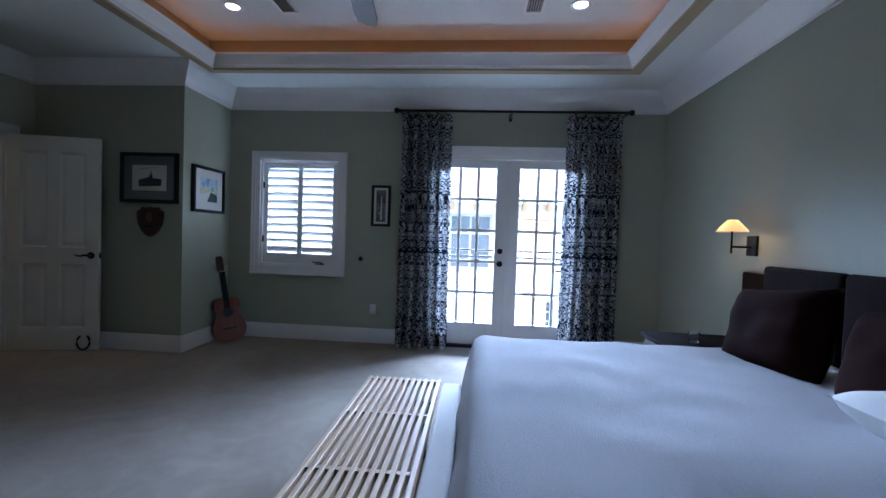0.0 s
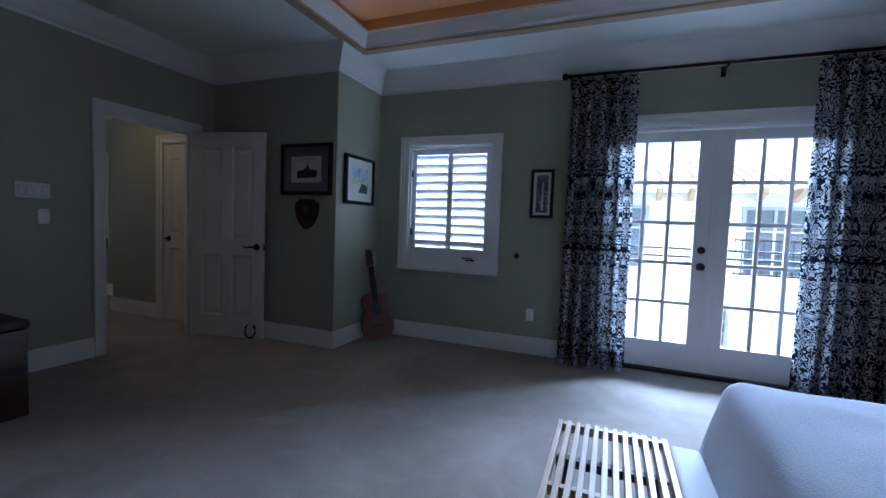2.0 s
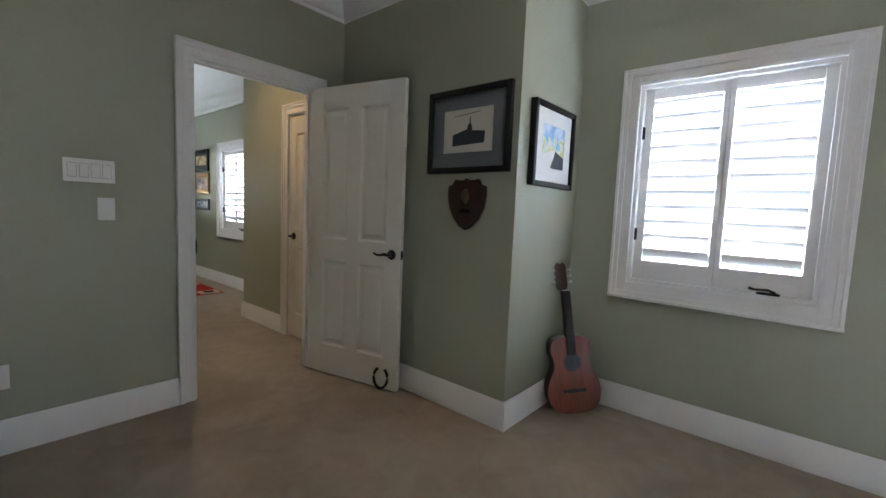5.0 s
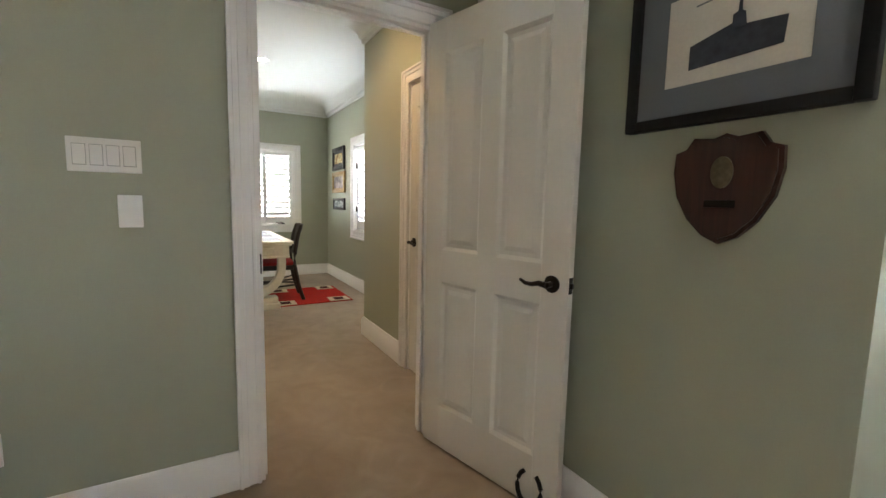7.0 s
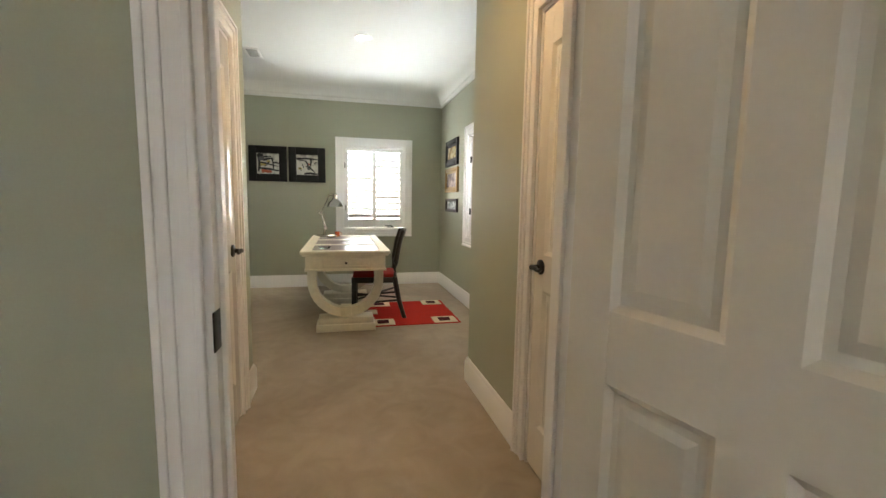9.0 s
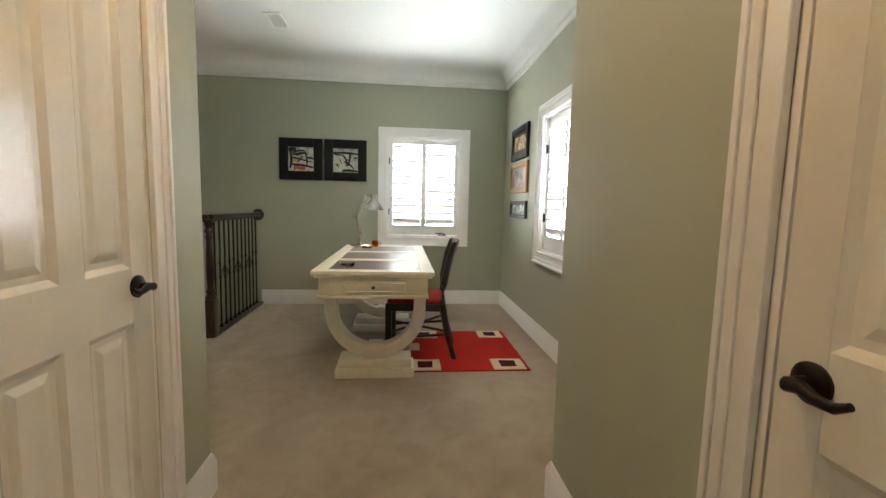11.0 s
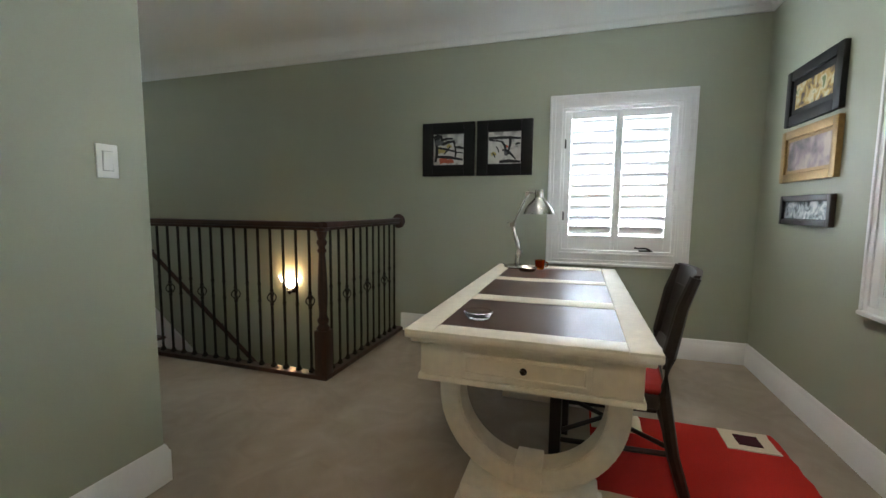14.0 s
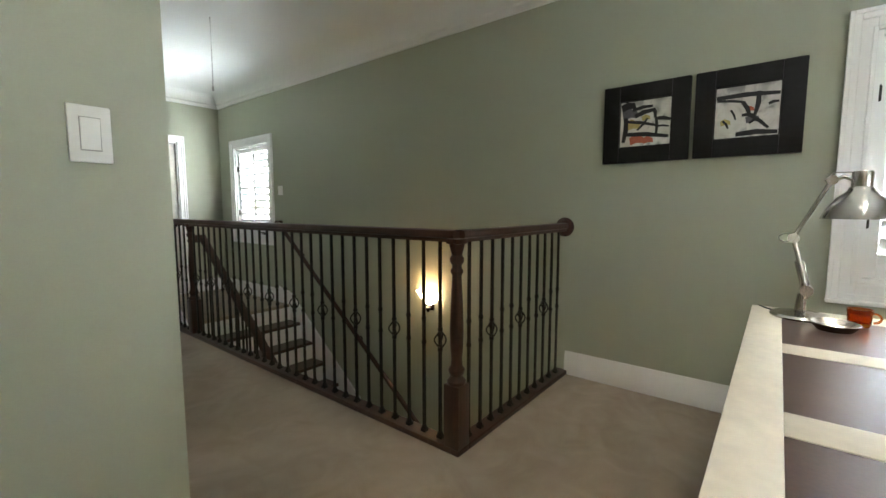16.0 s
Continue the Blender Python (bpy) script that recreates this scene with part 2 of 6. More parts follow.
def sheet(bm, us, vs, open_cells, place):
    """One connected plate over a grid of cells, with some left open; place(u, v, side) gives the point on either face."""
    verts = {}

    def at(i, j, k):
        if (i, j, k) not in verts:
            verts[i, j, k] = bm.verts.new(place(us[i], vs[j], k))
        return verts[i, j, k]
    full = {(i, j) for i in range(len(us) - 1) for j in range(len(vs) - 1)
            if not any(u0 - 1e-6 <= us[i] and us[i + 1] <= u1 + 1e-6 and v0 - 1e-6 <= vs[j] and vs[j + 1] <= v1 + 1e-6 for u0, u1, v0, v1 in open_cells)}
    for i, j in full:
        for k in (0, 1):
            bm.faces.new((at(i, j, k), at(i + 1, j, k), at(i + 1, j + 1, k), at(i, j + 1, k)))
        for di, dj, p, q in ((-1, 0, (i, j), (i, j + 1)), (1, 0, (i + 1, j), (i + 1, j + 1)), (0, -1, (i, j), (i + 1, j)), (0, 1, (i, j + 1), (i + 1, j + 1))):
            if (i + di, j + dj) not in full:
                bm.faces.new((at(*p, 0), at(*q, 0), at(*q, 1), at(*p, 1)))


def wall(name, axis, a0, a1, f0, f1, z0, z1, holes=(), label="sage green painted plaster wall", mat=None):
    """A wall along x or y from a0 to a1, between the faces f0 and f1, with holes (a0, a1, z0, z1)."""
    us = sorted({a0, a1, *(v for h in holes for v in h[:2])})
    vs = sorted({z0, z1, *(v for h in holes for v in h[2:] if z0 < v < z1)})
    bm = bmesh.new()
    sheet(bm, us, vs, holes, lambda u, v, k: (u, (f0, f1)[k], v) if axis == "x" else ((f0, f1)[k], u, v))
    return tagged(part(name, bm, mat or SAGE, smooth=False), label, "wall", kind="structure")


def molding(name, pts, profile, mat, closed, label, category):
    """A profile (out from the wall, height) swept along a run of wall that has the room on its left."""
    bm = bmesh.new()
    n = len(pts)
    P = [Vector(p) for p in pts]

    def normal(i):
        d = (P[(i + 1) % n] - P[i % n]).normalized()
        return Vector((-d.y, d.x))
    cols = []
    for i in range(n):
        if closed or 0 < i < n - 1:
            a, b = normal(i - 1), normal(i)
            mv = (a + b) / (1 + a.dot(b))
        else:
            mv = normal(0) if i == 0 else normal(n - 2)
        cols.append([bm.verts.new((P[i].x + mv.x * d, P[i].y + mv.y * d, z)) for d, z in profile])
    for i in range(n if closed else n - 1):
        a, b = cols[i], cols[(i + 1) % n]
        for k in range(len(profile) - 1):
            bm.faces.new((a[k], a[k + 1], b[k + 1], b[k]))
    if not closed:
        bm.faces.new(cols[0])
        bm.faces.new(cols[-1][::-1])
    return tagged(part(name, bm, mat), label, category, kind="structure")


# ---- structure ----
EW, NW, WW, SW = 2.17, 5.28, -4.215, -0.7         # bedroom faces
NX, NY = -2.65, 4.51                              # the chase beside the bedroom door
OW, ON = -9.45, 5.14                              # office faces
HN, HS, HX, HSX = 4.545, 3.155, -5.986, -6.12       # hall faces and ends
SX, SY, OS = -7.035, 2.26, -2.9                    # wall beside the stairs, far end
BZ, OZ = 2.8, 2.78                                # ceilings

WIN1 = (-2.275, -1.365, 0.835, 2.03)
WIN2 = (3.735, 4.605, 0.81, 1.98)
WIN3 = (-8.05, -7.18, 0.81, 1.98)
WIN4 = (-2.45, -1.58, 0.81, 1.98)
FRENCH = (-0.345, 1.415, 0.0, 2.125)
DOORA = (3.452, 4.262, 0.0, 2.055)
HALLN = (-5.06, -4.45, 0.0, 2.03)
HALLS = (-5.785, -5.145, 0.0, 2.03)
WELL = (-9.45, -8.22, -1.2, 2.2)                  # the stairwell

wall("wall_bedroom_north", "x", NX - 0.12, EW + 0.14, NW, NW + 0.16, 0.0, 2.85, [WIN1, FRENCH])
wall("wall_bedroom_east", "y", SW - 0.14, NW, EW, EW + 0.14, 0.0, 2.85)
wall("wall_bedroom_south", "x", WW - 0.1, EW, SW - 0.14, SW, 0.0, 2.85)
wall("wall_bedroom_west", "y", SW, NY + 0.12, WW - 0.1, WW, 0.0, 2.85, [DOORA])
wall("wall_chase_south", "x", WW, NX, NY, NY + 0.12, 0.0, 2.85)
wall("wall_chase_east", "y", NY + 0.12, NW, NX - 0.12, NX, 0.0, 2.85)
wall("wall_hall_north", "x", HX, WW - 0.1, HN, HN + 0.12, 0.0, 2.85, [HALLN])
wall("wall_hall_end_north", "y", HN + 0.12, ON, HX, HX + 0.12, 0.0, 2.85)
wall("wall_hall_south", "x", HSX, WW - 0.1, HS - 0.12, HS, 0.0, 2.85, [HALLS])
wall("wall_hall_end_south", "y", SY, HS - 0.12, HSX, HSX + 0.12, 0.0, 2.85)
wall("wall_office_north", "x", OW - 0.16, HX + 0.12, ON, ON + 0.16, 0.0, 2.85, [WIN3])
wall("wall_office_west", "y", OS - 0.14, ON, OW - 0.16, OW, -2.75, 2.85, [WIN2, WIN4])
wall("wall_switch", "x", SX, HSX + 0.12, SY - 0.12, SY, 0.0, 2.85)
wall("wall_stair_hall_east", "y", OS, SY - 0.12, SX, SX + 0.12, 0.0, 2.85)
wall("wall_stair_hall_south", "x", OW, SX + 0.12, OS - 0.14, OS, 0.0, 2.85, [(-8.9, -8.1, 0.0, 2.04)])
# unseen panels added behind the hall doors to keep stray light out
solid("light_block_north", [(HALLN[0] - 0.1, HALLN[1] + 0.1, HN + 0.122, HN + 0.2, 0.0, 2.2)], SAGE, "unseen panel blocking light behind the hall door", "wall")
solid("light_block_south", [(HALLS[0] - 0.1, HALLS[1] + 0.1, HS - 0.2, HS - 0.122, 0.0, 2.2)], SAGE, "unseen panel blocking light behind the hall door", "wall")
wall("wall_stairwell_east", "y", -1.2, 2.2, WELL[1], WELL[1] + 0.1, -2.75, -0.03)
wall("wall_stairwell_north", "x", OW, WELL[1] + 0.1, 2.2, 2.3, -2.75, -0.03)
wall("wall_stairwell_south", "x", OW, WELL[1] + 0.1, -1.42, -1.26, -2.75, -0.26)

solid("floor", [(WW - 0.07, EW + 0.14, SW - 0.14, NW + 0.08, -0.25, 0), (WELL[1], WW - 0.07, OS - 0.14, ON + 0.14, -0.25, 0),
                (OW - 0.1, WELL[1], 2.2, ON + 0.14, -0.25, 0), (OW - 0.1, WELL[1], OS - 0.14, -1.2, -0.25, 0)],
      CARPET, "beige cut-pile carpet with trodden shading", "carpet")
solid("floor_stair_foot", [(OW, WELL[1], -1.3, 2.2, -2.75, -2.7)], MAHOGX, "dark wood floor at the foot of the stairs", "floor")

# ceilings
T0, T1, U0, U1 = -2.43, 1.56, 0.6, 4.6            # the opening of the tray
bm = bmesh.new()
sheet(bm, [WW, T0, T1, EW], [SW, U0, U1, NW], [(T0, T1, U0, U1)], lambda u, v, k: (u, v, BZ + 0.06 * k))
tagged(part("ceiling_soffit", bm, CEIL, smooth=False), "off-white painted ceiling soffit round the tray", "ceiling", kind="structure")
solid("ceiling_tray", [(T0 - 0.2, T1 + 0.2, U0 - 0.2, U1 + 0.2, 3.12, 3.18)], CEIL, "off-white raised tray ceiling", "ceiling")
solid("ceiling_tray_side", [(T0 - 0.18, T0 - 0.12, U0 - 0.18, U1 + 0.18, 2.86, 3.12), (T1 + 0.12, T1 + 0.18, U0 - 0.18, U1 + 0.18, 2.86, 3.12),
                            (T0 - 0.12, T1 + 0.12, U0 - 0.18, U0 - 0.12, 2.86, 3.12), (T0 - 0.12, T1 + 0.12, U1 + 0.12, U1 + 0.18, 2.86, 3.12)],
      TRAYTAN, "tan painted upright of the tray ceiling", "ceiling")
solid("ceiling_office", [(OW, WW - 0.1, OS, ON, OZ, OZ + 0.06)], CEIL, "off-white painted ceiling", "ceiling")
molding("trim_tray", [(T0, U0), (T1, U0), (T1, U1), (T0, U1)],
        [(0.0, 2.86), (-0.06, 2.86), (-0.06, 2.925), (0.07, 2.925), (0.07, 2.905), (0.05, 2.89), (0.03, 2.85), (0.012, 2.83), (0.012, 2.812), (0.0, 2.8)],
        TRIM, True, "white crown lip round the tray ceiling", "crown molding")
molding("trim_tray_bead", [(T0, U0), (T1, U0), (T1, U1), (T0, U1)], [(-0.1, 2.8), (-0.1, 2.79), (-0.005, 2.785), (0.003, 2.8)], TRAYTAN, True, "thin tan band under the tray lip", "trim")
CROWN = [(0, 2.595), (0.012, 2.595), (0.016, 2.615), (0.03, 2.625), (0.05, 2.65), (0.085, 2.7), (0.12, 2.735), (0.14, 2.76), (0.145, 2.785), (0.16, 2.8)]
molding("trim_crown_bedroom", [(EW, SW), (EW, NW), (NX, NW), (NX, NY), (WW, NY), (WW, SW)], CROWN, TRIM, True, "white painted crown molding", "crown molding")
COVE = [(0, 2.56), (0.018, 2.56), (0.022, 2.6), (0.04, 2.612)] + [(0.04 + 0.36 * (1 - math.cos(a)), 2.612 + 0.168 * math.sin(a)) for a in [k * math.pi / 16 for k in range(1, 9)]]
molding("trim_cove_office", [(WW - 0.1, HS), (WW - 0.1, HN), (HX, HN), (HX, ON), (OW, ON), (OW, OS), (SX, OS), (SX, SY), (HSX, SY), (HSX, HS)],
        COVE, CEIL, True, "white cove molding curving into the ceiling", "crown molding")

BASE = [(0, 0), (0.018, 0), (0.018, 0.135), (0.012, 0.143), (0.012, 0.15), (0.005, 0.165), (0, 0.165)]


def baseboard(*pts):
    return molding("baseboard", pts, BASE, TRIM, False, "tall white painted baseboard", "baseboard")


baseboard((EW, SW), (EW, NW), (FRENCH[1] + 0.1, NW))
baseboard((FRENCH[0] - 0.1, NW), (NX, NW), (NX, NY), (WW, NY), (WW, DOORA[1] + 0.09))
baseboard((WW, DOORA[0] - 0.085), (WW, SW), (EW, SW))
baseboard((HALLN[0] - 0.09, HN), (HX, HN), (HX, ON), (OW, ON), (OW, 2.3))
baseboard((SX, OS), (SX, SY), (HSX, SY), (HSX, HS), (HALLS[0] - 0.09, HS))
baseboard((HALLS[1] + 0.09, HS), (WW - 0.1, HS))
baseboard((OW, -1.2), (OW, OS), (-8.99, OS))

# ---- windows with plantation shutters ----


def casing_frame(bm, w, z0, z1, cw=0.1, foot=False):
    """A stepped casing round an opening of width w centred on x, proud of the wall towards -y."""
    for d, t0, t1 in ((0.014, 0, cw - 0.004), (0.022, cw * 0.55, cw - 0.002), (0.03, cw * 0.82, cw), (0.019, -0.001, cw * 0.16)):
        a, b = w / 2 + t0, w / 2 + t1
        lo = z0 if foot else z0 - t1
        for sx in (-1, 1):
            x0, x1 = sorted((sx * a, sx * b))
            box(bm, x0, x1, -d, 0.0, lo, z1 + t1, 0.002, 1)
        box(bm, -a, a, -d + 0.0005, 0.0, z1 + t0, z1 + t1, 0.002, 1)
        if not foot:
            box(bm, -a, a, -d + 0.0005, 0.0, z0 - t1, z0 - t0, 0.002, 1)


def louver_mesh(w):
    bm = bmesh.new()
    ring = []
    for k in range(10):
        a = 2 * math.pi * k / 10
        ring.append((0.043 * math.cos(a), 0.0065 * math.sin(a)))
    a = [bm.verts.new((-w / 2, y, z)) for y, z in ring]
    b = [bm.verts.new((w / 2, y, z)) for y, z in ring]
    bm.faces.new(a)
    bm.faces.new(b[::-1])
    for i in range(10):
        bm.faces.new((a[i], b[i], b[(i + 1) % 10], a[(i + 1) % 10]))
    return mesh_of("louver", bm, TRIM, True)


def shutter_window(name, m, w, z0, z1, label):
    """Origin on the wall's face at floor height, x along the wall, +y outwards."""
    top = thing(name, label, "window", m, kind="structure")
    bm = bmesh.new()
    casing_frame(bm, w, z0, z1)
    box(bm, -w / 2 - 0.102, w / 2 + 0.102, -0.038, -0.001, z0 - 0.104, z0 - 0.084, 0.005)
    part("window_frame", bm, TRIM, top, smooth=False)
    bm = bmesh.new()
    for sx in (-1, 1):
        x0, x1 = sorted((sx * (w / 2 - 0.022), sx * (w / 2 + 0.001)))
        box(bm, x0, x1, 0.001, 0.159, z0, z1)
    box(bm, -w / 2 + 0.022, w / 2 - 0.022, 0.001, 0.159, z0 - 0.001, z0 + 0.022)
    box(bm, -w / 2 + 0.022, w / 2 - 0.022, 0.001, 0.159, z1 - 0.022, z1 + 0.001)
    part("jamb", bm, TRIM, top, smooth=False)
    # sash and glass outside the shutters
    bm = bmesh.new()
    i0, i1, j0, j1 = -w / 2 + 0.022, w / 2 - 0.022, z0 + 0.022, z1 - 0.022
    for q in ((i0, i0 + 0.05, j0, j1), (i1 - 0.05, i1, j0, j1), (i0 + 0.05, i1 - 0.05, j0, j0 + 0.06), (i0 + 0.05, i1 - 0.05, j1 - 0.05, j1), (-0.012, 0.012, j0 + 0.06, j1 - 0.05)):
        box(bm, q[0], q[1], 0.11, 0.145, q[2], q[3], 0.004)
    part("sash", bm, TRIM, top, smooth=False)
    bm = bmesh.new()
    box(bm, i0 + 0.03, i1 - 0.03, 0.126, 0.13, j0 + 0.03, j1 - 0.03)
    g = part("pane", bm, PANE, top, smooth=False)
    g.visible_shadow = False
    # two shutter leaves
    lz0, lz1 = z0 + 0.14, z1 - 0.085
    st = 0.05
    half = (i1 - i0) / 2 - 0.002
    si = 0.028
    lw = half - st - si
    lm = louver_mesh(lw - 0.004)
    n = 11
    pitch = (lz1 - lz0) / n
    for sx in (-1, 1):
        cx = sx * (half / 2 + 0.001)
        leaf = thing("shutter", "", "", Matrix.Translation((cx, 0.045, 0)))
        leaf.parent = top
        bm = bmesh.new()
        h = half / 2
        sl, sr = (st, si) if sx < 0 else (si, st)
        box(bm, -h, -h + sl, -0.014, 0.014, j0 + 0.002, j1 - 0.002, 0.003)
        box(bm, h - sr, h, -0.014, 0.014, j0 + 0.002, j1 - 0.002, 0.003)
        box(bm, -h + sl, h - sr, -0.013, 0.013, j0 + 0.002, lz0, 0.003)
        box(bm, -h + sl, h - sr, -0.013, 0.013, lz1, j1 - 0.002, 0.003)
        if sx < 0:
            box(bm, h - 0.012, h + 0.014, 0.0145, 0.022, j0 + 0.002, j1 - 0.002)
        part("shutter_frame", bm, TRIM, leaf, smooth=False)
        for k in range(n):
            lo = new("louver", lm)
            lo.parent = leaf
            lo.matrix_basis = pose((sl - sr) / 2, 0, lz0 + pitch * (k + 0.5), -55, 0, 0)
        bm = bmesh.new()
        box(bm, -0.007, 0.007, 0.024, 0.034, lz0 + 0.03, lz1 - 0.02, 0.002)
        part("tilt_rod", bm, TRIM, leaf)
    for hz in (z0 + 0.3, z1 - 0.28):
        bm = bmesh.new()
        box(bm, -w / 2 + 0.014, -w / 2 + 0.034, 0.018, 0.034, hz - 0.035, hz + 0.035, 0.003)
        rod(bm, (-w / 2 + 0.024, 0.017, hz - 0.038), (-w / 2 + 0.024, 0.017, hz + 0.038), 0.006)
        part("hinge", bm, BRONZE, top, "dark bronze hinge")
    bm = bmesh.new()
    cx = w / 2 - 0.2
    box(bm, cx - 0.05, cx + 0.05, 0.004, 0.028, z0 + 0.02, z0 + 0.035, 0.004)
    tube(bm, [(cx + 0.03, 0.012, z0 + 0.035), (cx, 0.006, z0 + 0.05), (cx - 0.06, 0.004, z0 + 0.046), (cx - 0.085, 0.004, z0 + 0.052)], [0.008, 0.007, 0.006, 0.008])
    part("crank_handle", bm, BRONZE, top, "dark bronze window crank")
    return top


W1C = (WIN1[0] + WIN1[1]) / 2
shutter_window("window_1", pose(W1C, NW, 0), WIN1[1] - WIN1[0], WIN1[2], WIN1[3], "white cased window with open louvered shutters")
shutter_window("window_2", pose(OW, (WIN2[0] + WIN2[1]) / 2, 0, 0, 0, 90), WIN2[1] - WIN2[0], WIN2[2], WIN2[3], "white cased window with open louvered shutters behind the desk")
shutter_window("window_3", pose((WIN3[0] + WIN3[1]) / 2, ON, 0), WIN3[1] - WIN3[0], WIN3[2], WIN3[3], "white cased window with open louvered shutters above the rug")
shutter_window("window_4", pose(OW, (WIN4[0] + WIN4[1]) / 2, 0, 0, 0, 90), WIN4[1] - WIN4[0], WIN4[2], WIN4[3], "white cased window with louvered shutters at the stair head")

# ---- doors ----


def knob_parts(bm, x, y, z, sy, lever=0.0):
    m = Matrix.Translation((x, y, z)) @ Matrix.Rotation(radians(90 * sy), 4, "X")
    lathe(bm, [(0, 0), (0.032, 0), (0.033, 0.006), (0.026, 0.011), (0.012, 0.014), (0.011, 0.04)] + ([(0.0, 0.042)] if lever else [(0.024, 0.042), (0.03, 0.055), (0.026, 0.066), (0, 0.07)]), m, 20)
    if lever:
        yy = y - sy * 0.045
        tube(bm, [(x, yy, z), (x + lever * 0.03, yy, z + 0.004), (x + lever * 0.06, yy, z - 0.004), (x + lever * 0.09, yy, z - 0.004), (x + lever * 0.115, yy, z + 0.008)],
             [0.012, 0.011, 0.009, 0.008, 0.006], 10)


def panel_door(name, m, w, h, label, lever, knob_z=0.925, hinge_faces=(), paint=None):
    """A four-panel door; hinge on x = 0, latch at x = w, z from 0; thickness along y, centred."""
    top = thing(name, label, "door", m, kind="structure")
    t = 0.018
    paint = paint or DOORW
    st, mid = 0.115 * min(1, w / 0.78), 0.1 * min(1, w / 0.78)
    rails = [(0, 0.21), (0.83, 0.985), (h - 0.15, h)]
    for x0, x1, e in ((0, st, 0.0), (w - st, w, 0.0), (w / 2 - mid / 2, w / 2 + mid / 2, 0.0004)):
        bm = bmesh.new()
        box(bm, x0, x1, -t + e, t - e, 0, h, 0.0015 if not e else 0.0, 1)
        part("stile", bm, paint, top, smooth=False)
    for a, b in rails:
        bm = bmesh.new()
        box(bm, st, w - st, -t + 0.0002, t - 0.0002, a, b)
        part("rail", bm, paint, top, smooth=False)
    for x0, x1 in ((st, w / 2 - mid / 2), (w / 2 + mid / 2, w - st)):
        for z0, z1 in ((0.21, 0.83), (0.985, h - 0.15)):
            bm = bmesh.new()
            box(bm, x0 - 0.002, x1 + 0.002, -0.007, 0.007, z0 - 0.002, z1 + 0.002)
            for sy in (-1, 1):   # sloped sticking and a raised field
                o = [(x0, z0), (x1, z0), (x1, z1), (x0, z1)]
                i = [(x0 + 0.016, z0 + 0.016), (x1 - 0.016, z0 + 0.016), (x1 - 0.016, z1 - 0.016), (x0 + 0.016, z1 - 0.016)]
                ov = [bm.verts.new((x, sy * t * 0.97, z)) for x, z in o]
                iv = [bm.verts.new((x, sy * 0.0072, z)) for x, z in i]
                for k in range(4):
                    bm.faces.new((ov[k], ov[(k + 1) % 4], iv[(k + 1) % 4], iv[k]))
                f = [(x0 + 0.032, z0 + 0.032), (x1 - 0.032, z0 + 0.032), (x1 - 0.032, z1 - 0.032), (x0 + 0.032, z1 - 0.032)]
                g = [(x0 + 0.052, z0 + 0.052), (x1 - 0.052, z0 + 0.052), (x1 - 0.052, z1 - 0.052), (x0 + 0.052, z1 - 0.052)]
                fv = [bm.verts.new((x, sy * 0.0072, z)) for x, z in f]
                gv = [bm.verts.new((x, sy * 0.0125, z)) for x, z in g]
                for k in range(4):
                    bm.faces.new((fv[k], fv[(k + 1) % 4], gv[(k + 1) % 4], gv[k]))
                bm.faces.new(gv)
            part("panel", bm, paint, top, smooth=False)
    bm = bmesh.new()
    for sy in (-1, 1):
        knob_parts(bm, w - 0.065, -sy * -t, knob_z, -sy, lever)
    part("door_handle", bm, BRONZE, top, "dark bronze lever" if lever else "dark bronze knob")
    bm = bmesh.new()
    box(bm, w - 0.0005, w + 0.0015, -0.012, 0.012, knob_z - 0.03, knob_z + 0.03)
    box(bm, w, w + 0.01, -0.007, 0.007, knob_z - 0.01, knob_z + 0.01, 0.002)
    part("latch", bm, BRONZE, top)
    for hz in (0.2, h / 2, h - 0.2):
        for sy in hinge_faces:
            bm = bmesh.new()
            rod(bm, (-0.004, sy * (t + 0.004), hz - 0.045), (-0.004, sy * (t + 0.004), hz + 0.045), 0.007)
            box(bm, -0.003, 0.03, sy * t - 0.002, sy * t + 0.002, hz - 0.045, hz + 0.045)
            part("hinge", bm, BRONZE, top)
    return top


def door_trim(name, m, w, h, depth, label, sides=(0, 1), cw=0.085):
    """Casings on both wall faces and the lining of an opening; x along the wall, wall from y = 0 to depth."""
    top = thing(name, label, "door frame", m, kind="structure")
    for s in sides:
        bm = bmesh.new()
        casing_frame(bm, w, 0, h, cw, True)
        part("casing", bm, TRIM, top, smooth=False, m=pose(0, 0, 0) if s == 0 else pose(0, depth, 0, 0, 0, 180))
    bm = bmesh.new()
    box(bm, -w / 2 - 0.001, -w / 2 + 0.018, 0.001, depth - 0.001, 0, h)
    box(bm, w / 2 - 0.018, w / 2 + 0.001, 0.001, depth - 0.001, 0, h)
    box(bm, -w / 2 + 0.018, w / 2 - 0.018, 0.001, depth - 0.001, h - 0.018, h + 0.001)
    part("lining", bm, TRIM, top, smooth=False)
    bm = bmesh.new()
    for sx in (-1, 1):
        x0, x1 = sorted((sx * (w / 2 - 0.018), sx * (w / 2 - 0.03)))
        box(bm, x0, x1, depth * 0.35, depth * 0.65, 0, h - 0.018, 0.002)
    box(bm, -w / 2 + 0.03, w / 2 - 0.03, depth * 0.35, depth * 0.65, h - 0.03, h - 0.018, 0.002)
    part("door_stop", bm, TRIM, top, smooth=False)
    return top


